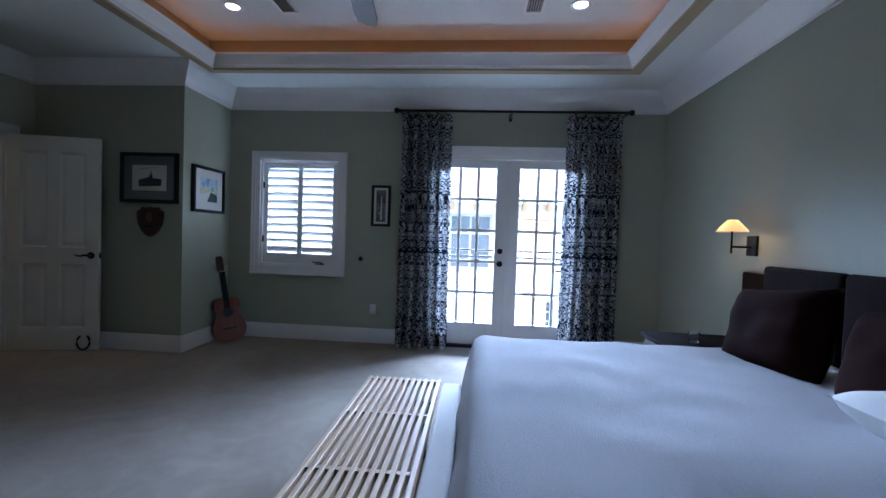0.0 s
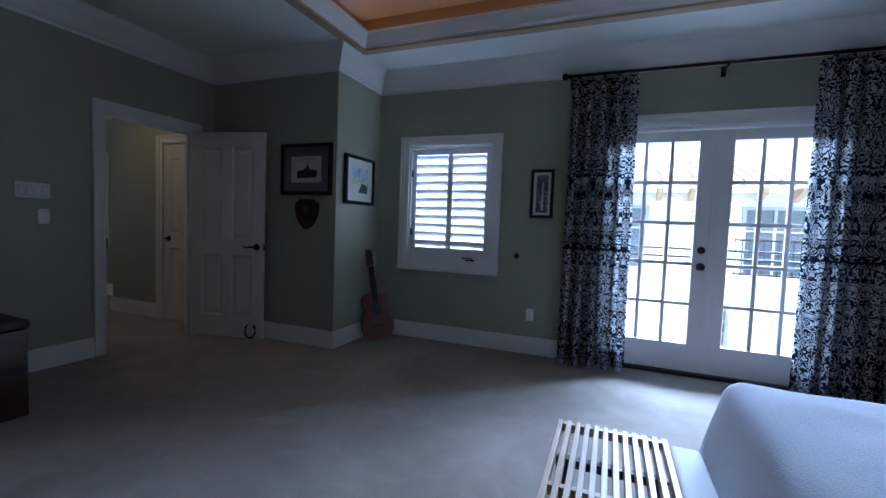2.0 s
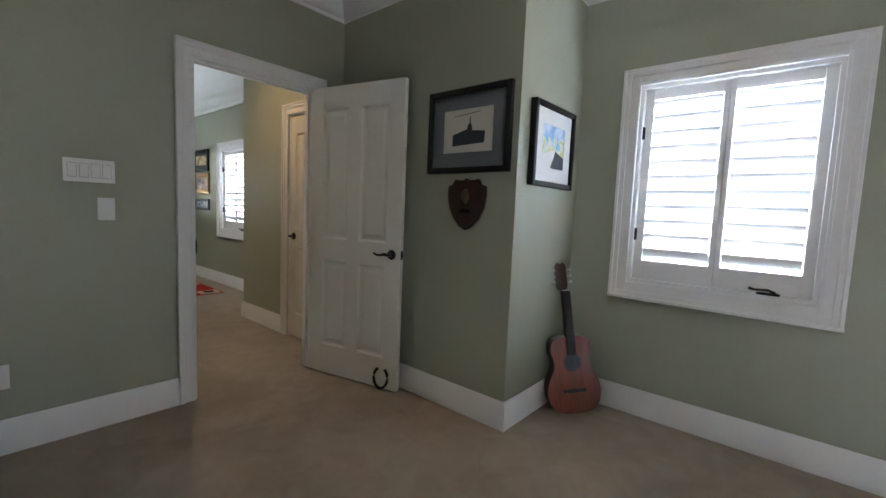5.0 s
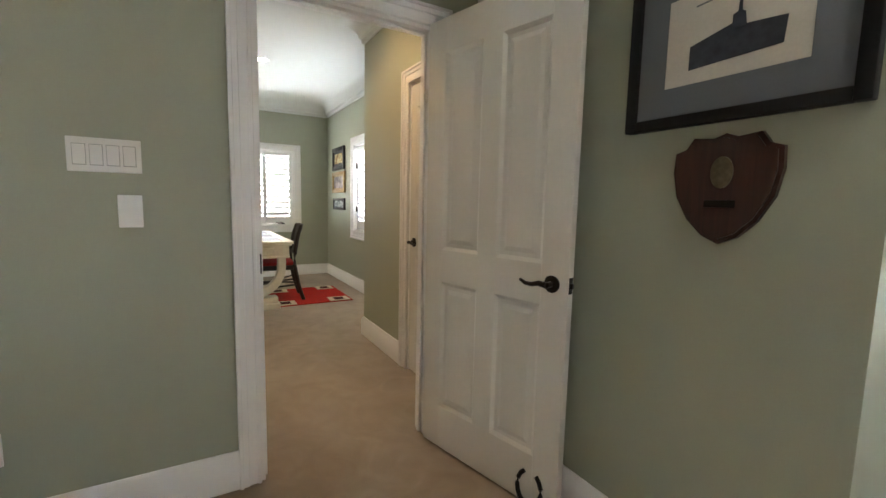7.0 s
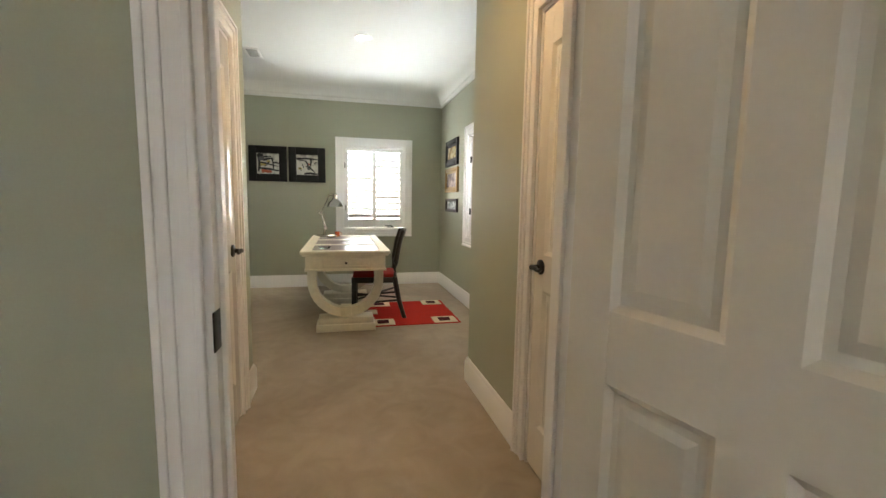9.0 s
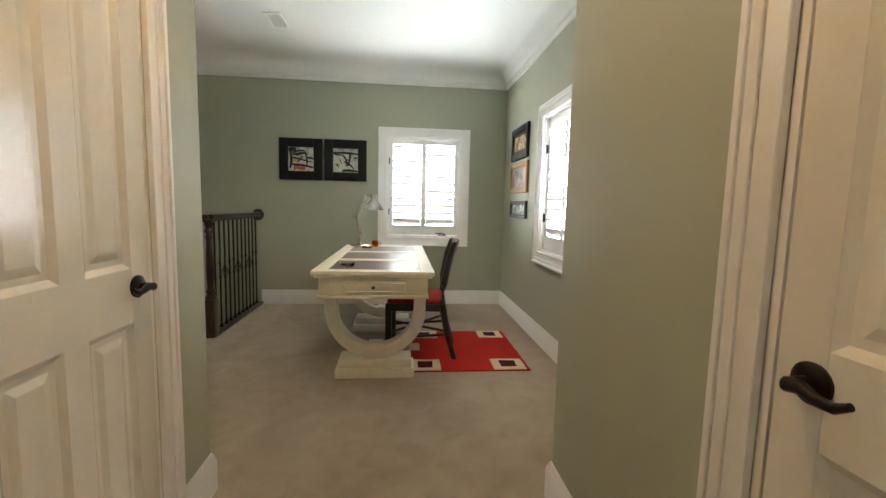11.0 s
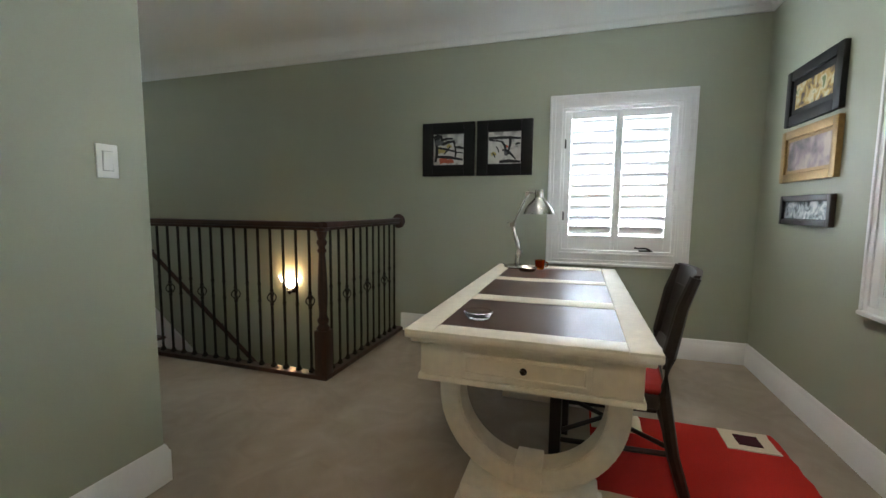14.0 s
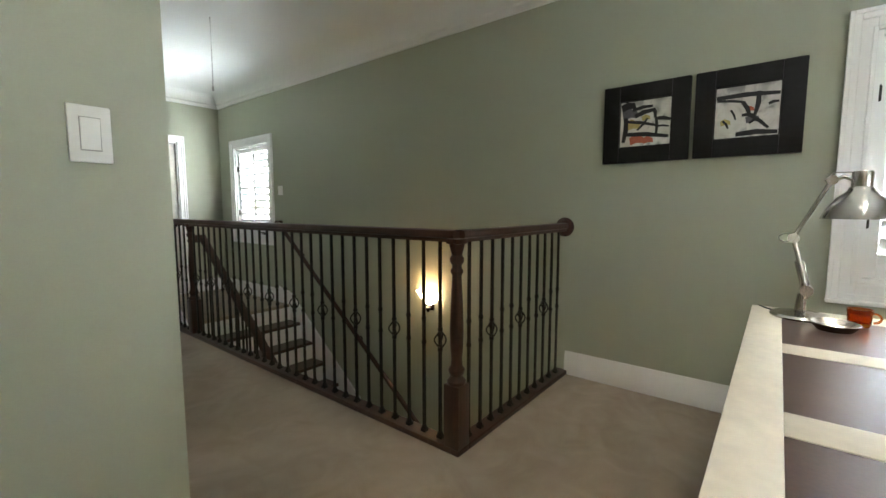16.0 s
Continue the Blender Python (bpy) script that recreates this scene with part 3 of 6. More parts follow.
fa = door_trim("door_frame_bedroom", pose(WW, (DOORA[0] + DOORA[1]) / 2, 0, 0, 0, 90), DOORA[1] - DOORA[0], DOORA[3], 0.1, "white cased bedroom doorway")
bm = bmesh.new()
box(bm, -0.389, -0.385, -0.012, 0.03, 0.912, 0.992, 0.001)
part("strike_plate", bm, BRONZE, fa, "dark bronze strike plate")
panel_door("door_bedroom", pose(-4.185, 4.24, 0.012, 0, 0, 13), 0.785, 2.035, "white four-panel door standing open against the wall", -1, 0.915, (1,))
door_trim("door_frame_hall_north", pose((HALLN[0] + HALLN[1]) / 2, HN, 0), HALLN[1] - HALLN[0], HALLN[3], 0.12, "white door casing in the hall", (0,), 0.09)
panel_door("door_hall_north", pose(HALLN[1] - 0.02, HN + 0.022, 0.012, 0, 0, 180), HALLN[1] - HALLN[0] - 0.04, 1.995, "closed white panelled closet door", -0.8, 0.93, paint=DOORG)
door_trim("door_frame_hall_south", pose((HALLS[0] + HALLS[1]) / 2, HS, 0, 0, 0, 180), HALLS[1] - HALLS[0], HALLS[3], 0.12, "white door casing in the hall", (0,))
panel_door("door_hall_south", pose(HALLS[1] - 0.02, HS - 0.016, 0.012, 0, 0, 180), HALLS[1] - HALLS[0] - 0.04, 1.995, "closed white panelled hall door with dark hinges", -0.8, 0.93, (-1, 1), DOORG)
door_trim("door_frame_far", pose(-8.5, OS, 0, 0, 0, 180), 0.8, 2.04, 0.14, "white door casing at the stair head", (0,))
panel_door("door_far", pose(-8.12, OS - 0.05, 0.012, 0, 0, 180), 0.76, 2.0, "closed white panelled door at the stair head", 0, 0.93)

# french doors
fd = thing("door_french", "white french doors with fifteen panes a leaf, closed", "french doors", pose((FRENCH[0] + FRENCH[1]) / 2, NW, 0), kind="structure")
bm = bmesh.new()
fw, fh = FRENCH[1] - FRENCH[0], FRENCH[3]
casing_frame(bm, fw, 0, fh, 0.1, True)
part("casing", bm, TRIM, fd, smooth=False)
bm = bmesh.new()
box(bm, -fw / 2 - 0.001, -fw / 2 + 0.03, 0.001, 0.159, 0, fh)
box(bm, fw / 2 - 0.03, fw / 2 + 0.001, 0.001, 0.159, 0, fh)
box(bm, -fw / 2 + 0.03, fw / 2 - 0.03, 0.001, 0.159, fh - 0.03, fh + 0.001)
part("lining", bm, TRIM, fd, smooth=False)
bm = bmesh.new()
box(bm, -fw / 2, fw / 2, 0.0, 0.2, 0.0, 0.03, 0.004)
part("threshold", bm, IRON, fd, "dark metal threshold")
LW = fw / 2 - 0.032
for sx in (-1, 1):
    x0, x1 = sorted((sx * 0.002, sx * (0.002 + LW)))
    bm = bmesh.new()
    g0, g1, h0, h1 = x0 + 0.125, x1 - 0.125, 0.275, 2.0
    for q in ((x0, g0, 0.035, 2.09), (g1, x1, 0.035, 2.09), (g0, g1, 0.035, h0), (g0, g1, h1, 2.09)):
        box(bm, q[0], q[1], 0.04, 0.085, q[2], q[3], 0.003)
    leaf = part("leaf", bm, TRIM, fd, smooth=False)
    pw, ph = (g1 - g0) / 3, (h1 - h0) / 5
    for k in (1, 2):
        bm = bmesh.new()
        box(bm, g0 + pw * k - 0.016, g0 + pw * k + 0.016, 0.047, 0.078, h0, h1, 0.004)
        part("muntin", bm, TRIM, leaf, smooth=False)
    for k in range(1, 5):
        bm = bmesh.new()
        box(bm, g0, g1, 0.0475, 0.0775, h0 + ph * k - 0.016, h0 + ph * k + 0.016, 0.004)
        part("muntin", bm, TRIM, leaf, smooth=False)
    pm = None
    for i in range(3):
        for k in range(5):
            if pm is None:
                bm = bmesh.new()
                box(bm, 0, pw, -0.002, 0.002, 0, ph)
                pm = mesh_of("pane", bm, PANE)
            g = new("pane", pm)
            g.parent = leaf
            g.matrix_basis = Matrix.Translation((g0 + pw * i, 0.0625, h0 + ph * k))
            g.visible_shadow = False
bm = bmesh.new()
knob_parts(bm, -0.065, 0.04, 0.945, 1)
part("door_handle", bm, BRONZE, fd, "dark bronze knob")
bm = bmesh.new()
lathe(bm, [(0, 0), (0.03, 0), (0.03, 0.012), (0.022, 0.02), (0, 0.022)], Matrix.Translation((-0.065, 0.04, 1.085)) @ Matrix.Rotation(radians(90), 4, "X"))
part("deadbolt", bm, BRONZE, fd, "dark bronze deadbolt")
bm = bmesh.new()
box(bm, -0.018, 0.018, 0.03, 0.04, 0.04, 2.088, 0.003)
part("astragal", bm, TRIM, fd, smooth=False)

# ---- stairs and balustrade ----
RISE, RUN = 0.188, 0.235
stairs = thing("staircase", "dark wood treads with white risers going down", "stairs", kind="structure")
tb = bmesh.new()
box(tb, OW + 0.02, WELL[1], -0.03, RUN, -0.035, 0.0, 0.008)
tread_mesh = mesh_of("tread", tb, MAHOG)
rb = bmesh.new()
box(rb, OW + 0.02, WELL[1], 0.0, 0.015, -RISE, -0.035)
riser_mesh = mesh_of("riser", rb, TRIM)
for k in range(14):
    for nm, me in (("tread", tread_mesh), ("riser", riser_mesh)):
        o = new(nm, me)
        o.parent = stairs
        y = -1.2 + RUN * k
        o.matrix_basis = Matrix.Translation((0, y, -RISE * (k + 1))) if nm == "tread" else Matrix.Translation((0, y - 0.002, -RISE * k))
for x in (OW + 0.002, WELL[1] - 0.02):
    bm = bmesh.new()
    L = 13 * RUN
    prism(bm, [(-0.25, -0.35), (-0.25, 0.2), (0.05, 0.14), (L + 0.1, 0.14 - L * RISE / RUN), (L + 0.1, -0.45 - L * RISE / RUN)], 0.018, Matrix.Translation((x + 0.018, -1.2, 0)) @ Matrix.Rotation(radians(90), 4, "Z"))
    part("stringer", bm, TRIM, stairs, "white stair skirt", smooth=False)


def rail_bar(bm, p, q, w=0.062, h=0.058):
    """A handrail with a rounded top between two points of its top centre."""
    p, q = Vector(p), Vector(q)
    d = (q - p).normalized()
    s = d.cross(Vector((0, 0, 1))).normalized()
    u = s.cross(d)
    prof = [(-0.34, -1), (0.34, -1), (0.36, -0.72), (0.5, -0.6), (0.5, -0.3), (0.4, -0.08), (0.2, 0), (-0.2, 0), (-0.4, -0.08), (-0.5, -0.3), (-0.5, -0.6), (-0.36, -0.72)]
    a = [bm.verts.new(p + s * x * w + u * z * h) for x, z in prof]
    b = [bm.verts.new(q + s * x * w + u * z * h) for x, z in prof]
    bm.faces.new(a)
    bm.faces.new(b[::-1])
    n = len(a)
    for i in range(n):
        bm.faces.new((a[i], b[i], b[(i + 1) % n], a[(i + 1) % n]))


RX, RY, RZ = -8.19, 2.275, 1.07
Y2 = -0.72
rail = thing("balustrade", "dark mahogany balustrade with black iron balusters round the stairwell", "railing")
bm = bmesh.new()
rail_bar(bm, (RX, RY, RZ), (RX, OS + 0.02, RZ))
rail_bar(bm, (RX - 0.02, RY, RZ - 0.0008), (OW + 0.012, RY, RZ - 0.0008))
part("handrail", bm, MAHOGX, rail, "dark mahogany handrail")
bm = bmesh.new()
box(bm, RX - 0.045, RX + 0.045, OS + 0.02, RY + 0.045, 0.0, 0.03, 0.006)
box(bm, OW + 0.002, RX - 0.045, RY - 0.045, RY + 0.045, 0.0, 0.0295, 0.006)
part("shoe_rail", bm, MAHOGX, rail, "dark mahogany base rail", smooth=False)
bm = bmesh.new()
lathe(bm, [(0, 0), (0.062, 0), (0.066, 0.008), (0.05, 0.016), (0.03, 0.022), (0, 0.024)], Matrix.Translation((OW + 0.001, RY, RZ - 0.03)) @ Matrix.Rotation(radians(90), 4, "Y"), 28)
part("rosette", bm, MAHOG, rail, "round mahogany wall rosette")


def newel(x, y):
    bm = bmesh.new()
    box(bm, x - 0.045, x + 0.045, y - 0.045, y + 0.045, 0.03, 0.34, 0.006)
    lathe(bm, [(0.044, 0.34), (0.046, 0.355), (0.034, 0.37), (0.03, 0.38), (0.038, 0.395), (0.04, 0.41), (0.028, 0.43), (0.026, 0.46), (0.031, 0.52), (0.033, 0.6), (0.03, 0.7), (0.025, 0.8),
               (0.022, 0.86), (0.03, 0.872), (0.03, 0.884), (0.022, 0.895), (0.022, 0.905), (0.034, 0.925), (0.034, 0.94), (0.024, 0.955), (0.03, 0.975), (0.036, 1.0), (0.036, 1.015)], Matrix.Translation((x, y, 0)), 28)
    box(bm, x - 0.038, x + 0.038, y - 0.038, y + 0.038, 1.005, 1.03, 0.006)
    part("newel_post", bm, MAHOG, rail, "turned mahogany newel post")


newel(RX, RY)
newel(RX, Y2)


def baluster_mesh(basket):
    bm = bmesh.new()
    box(bm, -0.0065, 0.0065, -0.0065, 0.0065, 0.03, 1.015)
    box(bm, -0.016, 0.016, -0.016, 0.016, 0.03, 0.05, 0.004, 1)
    lathe(bm, [(0.016, 0.05), (0.012, 0.062), (0.007, 0.07)], None, 8)
    if basket:
        for k in range(4):
            a0 = math.pi / 2 * k
            pts = []
            for i in range(9):
                s = i / 8
                r = 0.005 + 0.024 * math.sin(math.pi * s)
                a = a0 + 1.6 * s
                pts.append((r * math.cos(a), r * math.sin(a), 0.49 + 0.085 * s))
            tube(bm, pts, 0.0042, 5)
        for z in (0.482, 0.583):
            lathe(bm, [(0.006, z - 0.012), (0.013, z - 0.006), (0.013, z + 0.006), (0.006, z + 0.012)], None, 10)
    else:
        for z in (0.5, 0.62):
            lathe(bm, [(0.006, z - 0.016), (0.011, z - 0.01), (0.0135, z), (0.011, z + 0.01), (0.006, z + 0.016)], None, 10)
    return mesh_of("baluster", bm, IRON, True)


BAL = [baluster_mesh(True), baluster_mesh(False)]


def baluster(x, y, k):
    o = new("baluster", BAL[0 if k % 3 == 0 else 1])
    o.parent = rail
    o.matrix_basis = Matrix.Translation((x, y, 0))


y, k = RY - 0.1, 0
while y > OS + 0.1:
    if abs(y - Y2) > 0.06:
        baluster(RX, y, k)
        k += 1
    y -= 0.105
x, k = RX - 0.1, 0
while x > OW + 0.06:
    baluster(x, RY, k + 1)
    k += 1
    x -= 0.105
# the stair's own rail, going down from the second newel
srail = thing("stair_rail", "sloping mahogany stair rail with iron balusters", "railing")
sl = RISE / RUN
bm = bmesh.new()
rail_bar(bm, (RX - 0.09, Y2 + 0.03, 0.93), (RX - 0.09, Y2 + 2.5, 0.93 - 2.47 * sl))
box(bm, RX - 0.075, RX - 0.02, Y2 - 0.01, Y2 + 0.05, 0.86, 0.93, 0.005)
part("handrail", bm, MAHOG, srail)
for k in range(18):
    yy = Y2 + 0.12 + 0.13 * k
    bm = bmesh.new()
    rod(bm, (RX - 0.09, yy, 0.88 - (yy - Y2 - 0.03) * sl), (RX - 0.09, yy, -RISE * (int((yy + 1.2) / RUN) + 1)), 0.008, seg=6)
    part("baluster", bm, IRON, srail)
hr = thing("wall_handrail", "sloping mahogany handrail fixed to the stair wall", "handrail")
bm = bmesh.new()
tube(bm, [(OW + 0.002, -1.33, 1.0), (OW + 0.07, -1.33, 1.0), (OW + 0.075, -1.2, 0.93), (OW + 0.075, 1.9, 0.93 - 3.1 * sl)], 0.024, 12)
part("handrail", bm, MAHOG, hr)
for yy in (-0.9, 0.1, 1.1):
    bm = bmesh.new()
    zz = 0.93 - (yy + 1.2) * sl
    tube(bm, [(OW + 0.001, yy, zz - 0.07), (OW + 0.06, yy, zz - 0.06), (OW + 0.075, yy, zz - 0.02)], 0.007, 8)
    lathe(bm, [(0, 0), (0.03, 0), (0.028, 0.006), (0, 0.008)], Matrix.Translation((OW + 0.001, yy, zz - 0.07)) @ Matrix.Rotation(radians(90), 4, "Y"), 16)
    part("bracket", bm, BRONZE, hr)

# ---- bedroom ----
COVER = surface("white_coverlet", (0.8, 0.8, 0.82), 0.9, grain=160, amount=0.04, stain=3, bump=0.5, dist=0.004, spec=0.15)
LINEN = surface("white_linen", (0.74, 0.73, 0.71), 0.9, grain=200, amount=0.04, stain=4, bump=0.25, spec=0.15)
LEATHER = surface("brown_patched_leather", (0.016, 0.011, 0.01), 0.9, grain=70, amount=0.5, stain=4, bump=0.3, spec=0.06)
RUST = surface("rust_brown_cushion", (0.016, 0.0055, 0.004), 0.95, grain=160, amount=0.2, stain=4, bump=0.3, spec=0.05)
MAPLE = wood("pale_maple", (0.5, 0.36, 0.22), (0.66, 0.5, 0.34), 1, 0.45, 0.1)


def drape(bm, x0, x1, y0, y1, zt, drop, r, nx, ny, seed, flare=0.05):
    """A cloth lying on a flat top and hanging over all four edges."""
    rows = []
    X0, X1, Y0, Y1 = x0 - drop, x1 + drop, y0 - drop, y1 + drop
    for i in range(nx + 1):
        row = []
        for j in range(ny + 1):
            px, py = X0 + (X1 - X0) * i / nx, Y0 + (Y1 - Y0) * j / ny
            cx, cy = min(max(px, x0), x1), min(max(py, y0), y1)
            o = Vector((px - cx, py - cy))
            d = min(max(abs(o.x), abs(o.y)), drop)
            out = o.normalized() if o.length > 1e-6 else Vector((0, 0))
            q = r * math.pi / 2
            if d < q:
                a = d / r
                ox, dz = r * math.sin(a), r * (1 - math.cos(a))
            else:
                w = (d - q) / drop
                ox, dz = r + w * (flare + 0.03 * math.sin(9 * (px + py) + seed)), r + d - q
            n = noise.noise(Vector((px * 1.7, py * 1.7, seed))) * 0.026 + noise.noise(Vector((px * 4.5, py * 4.5, seed))) * 0.009
            row.append(bm.verts.new((cx + out.x * ox, cy + out.y * ox, zt - dz + (n if d < q else n * 0.3))))
        rows.append(row)
    for i in range(nx):
        for j in range(ny):
            bm.faces.new((rows[i][j], rows[i + 1][j], rows[i + 1][j + 1], rows[i][j + 1]))


def pillow(bm, w, h, d, seed, m):
    n = 16
    for s in (1, -1):
        g = []
        for i in range(n + 1):
            row = []
            for j in range(n + 1):
                u, v = 2 * i / n - 1, 2 * j / n - 1
                t = max(0, (1 - u ** 4) * (1 - v ** 4)) ** 0.6
                pin = 1 - 0.07 * (1 - abs(u)) * v * v
                pinv = 1 - 0.07 * (1 - abs(v)) * u * u
                wob = 0.06 * noise.noise(Vector((u * 2.2, v * 2.2, seed + s)))
                row.append(bm.verts.new(m @ Vector((u * w / 2 * pinv, s * d / 2 * t * (1 + wob * 3), v * h / 2 * pin))))
            g.append(row)
        for i in range(n):
            for j in range(n):
                bm.faces.new((g[i][j], g[i + 1][j], g[i + 1][j + 1], g[i][j + 1]))
    bmesh.ops.remove_doubles(bm, verts=bm.verts, dist=0.0005)


BX0, BX1, BY0, BY1 = 0.2, 2.1, 1.3, 3.25
bed = thing("bed", "king bed with dark leather headboard, made up", "bed")
bm = bmesh.new()
box(bm, BX0 + 0.12, BX1 - 0.02, BY0 + 0.05, BY1 - 0.05, 0.08, 0.33, 0.02)
for x in (BX0 + 0.25, BX1 - 0.2):
    for y in (BY0 + 0.2, BY1 - 0.2):
        box(bm, x - 0.04, x + 0.04, y - 0.04, y + 0.04, 0.0, 0.09)
part("bed_base", bm, ESPRESSO, bed)
bm = bmesh.new()
box(bm, BX0 + 0.06, BX1 - 0.01, BY0 + 0.05, BY1 - 0.05, 0.33, 0.605, 0.05, 4)
part("mattress", bm, LINEN, bed)
bm = bmesh.new()
box(bm, BX1 + 0.005, EW - 0.022, BY0 - 0.5, BY1 + 0.53, 0.0, 1.05, 0.012)
part("headboard_frame", bm, surface("matt_dark_wood", (0.014, 0.009, 0.007), 0.9, grain=60, amount=0.25, bump=0.1, spec=0.06), bed, "dark wood headboard frame")
for i in range(4):
    bm = bmesh.new()
    w = (BY1 - BY0 + 0.44) / 4
    box(bm, BX1 - 0.06, BX1 + 0.005, BY0 - 0.22 + w * i + 0.004, BY0 - 0.22 + w * (i + 1) - 0.004, 0.55, 1.11, 0.025, 3)
    part("headboard_panel", bm, LEATHER, bed, "dark brown leather headboard panel")
cov = bmesh.new()
drape(cov, BX0 + 0.09, BX1 - 0.06, BY0 + 0.09, BY1 - 0.09, 0.642, 0.54, 0.085, 90, 90, 3.0, 0.12)
for v in cov.verts:
    if v.co.x > BX1 - 0.065:
        v.co.x = BX1 - 0.065
bmesh.ops.solidify(cov, geom=cov.faces[:], thickness=0.012)
tagged(part("coverlet", cov, COVER), "white waffle-weave coverlet spread over the bed", "bedspread")
base = bmesh.new()
box(base, 0.035, 0.15, 1.5, 3.17, 0.0, 0.335, 0.02, 3)
tagged(part("blanket_box", base, LINEN), "low white box between the bench and the bed", "storage box")
for y, rz, ry, lab, s in ((2.87, 4, 18, "rust-brown cushion leaning on the headboard", 1.0), (2.2, -3, 20, "dark brown cushion leaning on the headboard", 2.0), (1.62, 2, 18, "dark brown cushion leaning on the headboard", 3.0)):
    bm = bmesh.new()
    pillow(bm, 0.6, 0.46, 0.22, s, Matrix.Identity(4))
    tagged(part("cushion", bm, RUST, m=Matrix.Translation((1.78 - 0.04 * (y > 2.5), y, 0.805)) @ Matrix.Rotation(radians(ry), 4, "Y") @ Matrix.Rotation(radians(90 + rz), 4, "Z") @ Matrix.Rotation(radians(9), 4, "Y")), lab, "cushion")
for y, s in ((1.75, 6.0),):
    bm = bmesh.new()
    pillow(bm, 0.75, 0.42, 0.17, s, Matrix.Identity(4))
    tagged(part("pillow", bm, LINEN, m=Matrix.Translation((1.6, y, 0.71)) @ Matrix.Rotation(radians(8), 4, "Y") @ Matrix.Rotation(radians(90), 4, "Z") @ Matrix.Rotation(radians(90), 4, "X")), "white pillow lying flat under the cushions", "pillow")

# slatted bench at the foot of the bed
bench = thing("slatted_bench", "pale maple slatted bench at the foot of the bed", "bench")
b0, b1, by0, by1, bz = -0.415, 0.025, 1.62, 3.165, 0.352
ns = 11
pw = (b1 - b0) / ns
bm = bmesh.new()
box(bm, 0, 0.021, by0, by1, bz - 0.045, bz, 0.002, 1)
slat = mesh_of("slat", bm, MAPLE)
for k in range(ns + 1):
    o = new("slat", slat)
    o.parent = bench
    o.matrix_basis = Matrix.Translation((b0 + (b1 - b0 - 0.021) * k / ns, 0, 0))
for y, hw in [(by0 + 0.022, 0.02), (by1 - 0.024, 0.02)] + [(by0 + (by1 - by0) * k / 3, 0.02) for k in (1, 2)]:
    bm = bmesh.new()
    box(bm, b0 + 0.021, b1 - 0.021, y - hw * 0.6, y + hw * 0.6, bz - 0.04, bz - 0.004)
    part("cross_slat", bm, MAPLE, bench, smooth=False)
for y in (by0 + 0.28, by1 - 0.28):
    bm = bmesh.new()
    prism(bm, [(b0 + 0.05, 0), (b0 + 0.08, 0), (b0 + 0.07, bz - 0.065), (b1 - 0.07, bz - 0.065), (b1 - 0.08, 0), (b1 - 0.05, 0), (b1 - 0.02, bz - 0.034), (b0 + 0.02, bz - 0.034)], 0.035, Matrix.Translation((0, y, 0)))
    part("leg", bm, ESPRESSO, bench, "dark trapezoid leg", smooth=False)

# curtains


def curtain_material():
    m, t, b = nodes_of("ikat_curtain")
    L, N = t.links.new, t.nodes.new
    uv = N("ShaderNodeUVMap")
    sep = N("ShaderNodeSeparateXYZ")
    L(uv.outputs[0], sep.inputs[0])

    def pp(src, scale):
        d = N("ShaderNodeMath")
        d.operation = "PINGPONG"
        d.inputs[1].default_value = scale
        L(src, d.inputs[0])
        return d.outputs[0]
    comb = N("ShaderNodeCombineXYZ")
    L(pp(sep.outputs[0], 0.115), comb.inputs[0])
    L(sep.outputs[1], comb.inputs[1])
    n = N("ShaderNodeTexNoise")
    n.inputs["Scale"].default_value, n.inputs["Detail"].default_value, n.inputs["Distortion"].default_value = 22, 0.3, 1.2
    L(comb.outputs[0], n.inputs["Vector"])
    w = N("ShaderNodeMath")
    w.operation = "MULTIPLY"
    w.inputs[1].default_value = 21
    L(n.outputs[0], w.inputs[0])
    sn = N("ShaderNodeMath")
    sn.operation = "SINE"
    L(w.outputs[0], sn.inputs[0])
    ramp = N("ShaderNodeValToRGB")
    e = ramp.color_ramp.elements
    e[0].position, e[1].position = 0.5, 0.62
    e[0].color, e[1].color = (0.014, 0.016, 0.03, 1), (0.5, 0.5, 0.5, 1)
    rg = N("ShaderNodeMapRange")
    rg.inputs["From Min"].default_value = -1
    L(sn.outputs[0], rg.inputs["Value"])
    L(rg.outputs[0], ramp.inputs[0])
    L(ramp.outputs[0], b.inputs["Base Color"])
    b.inputs["Roughness"].default_value = 0.9
    b.inputs["Specular IOR Level"].default_value = 0.15
    wv = N("ShaderNodeTexNoise")
    wv.inputs["Scale"].default_value = 900
    L(uv.outputs[0], wv.inputs["Vector"])
    bp = N("ShaderNodeBump")
    bp.inputs["Strength"].default_value, bp.inputs["Distance"].default_value = 0.3, 0.001
    L(wv.outputs[0], bp.inputs["Height"])
    L(bp.outputs[0], b.inputs["Normal"])
    return m


IKAT = curtain_material()


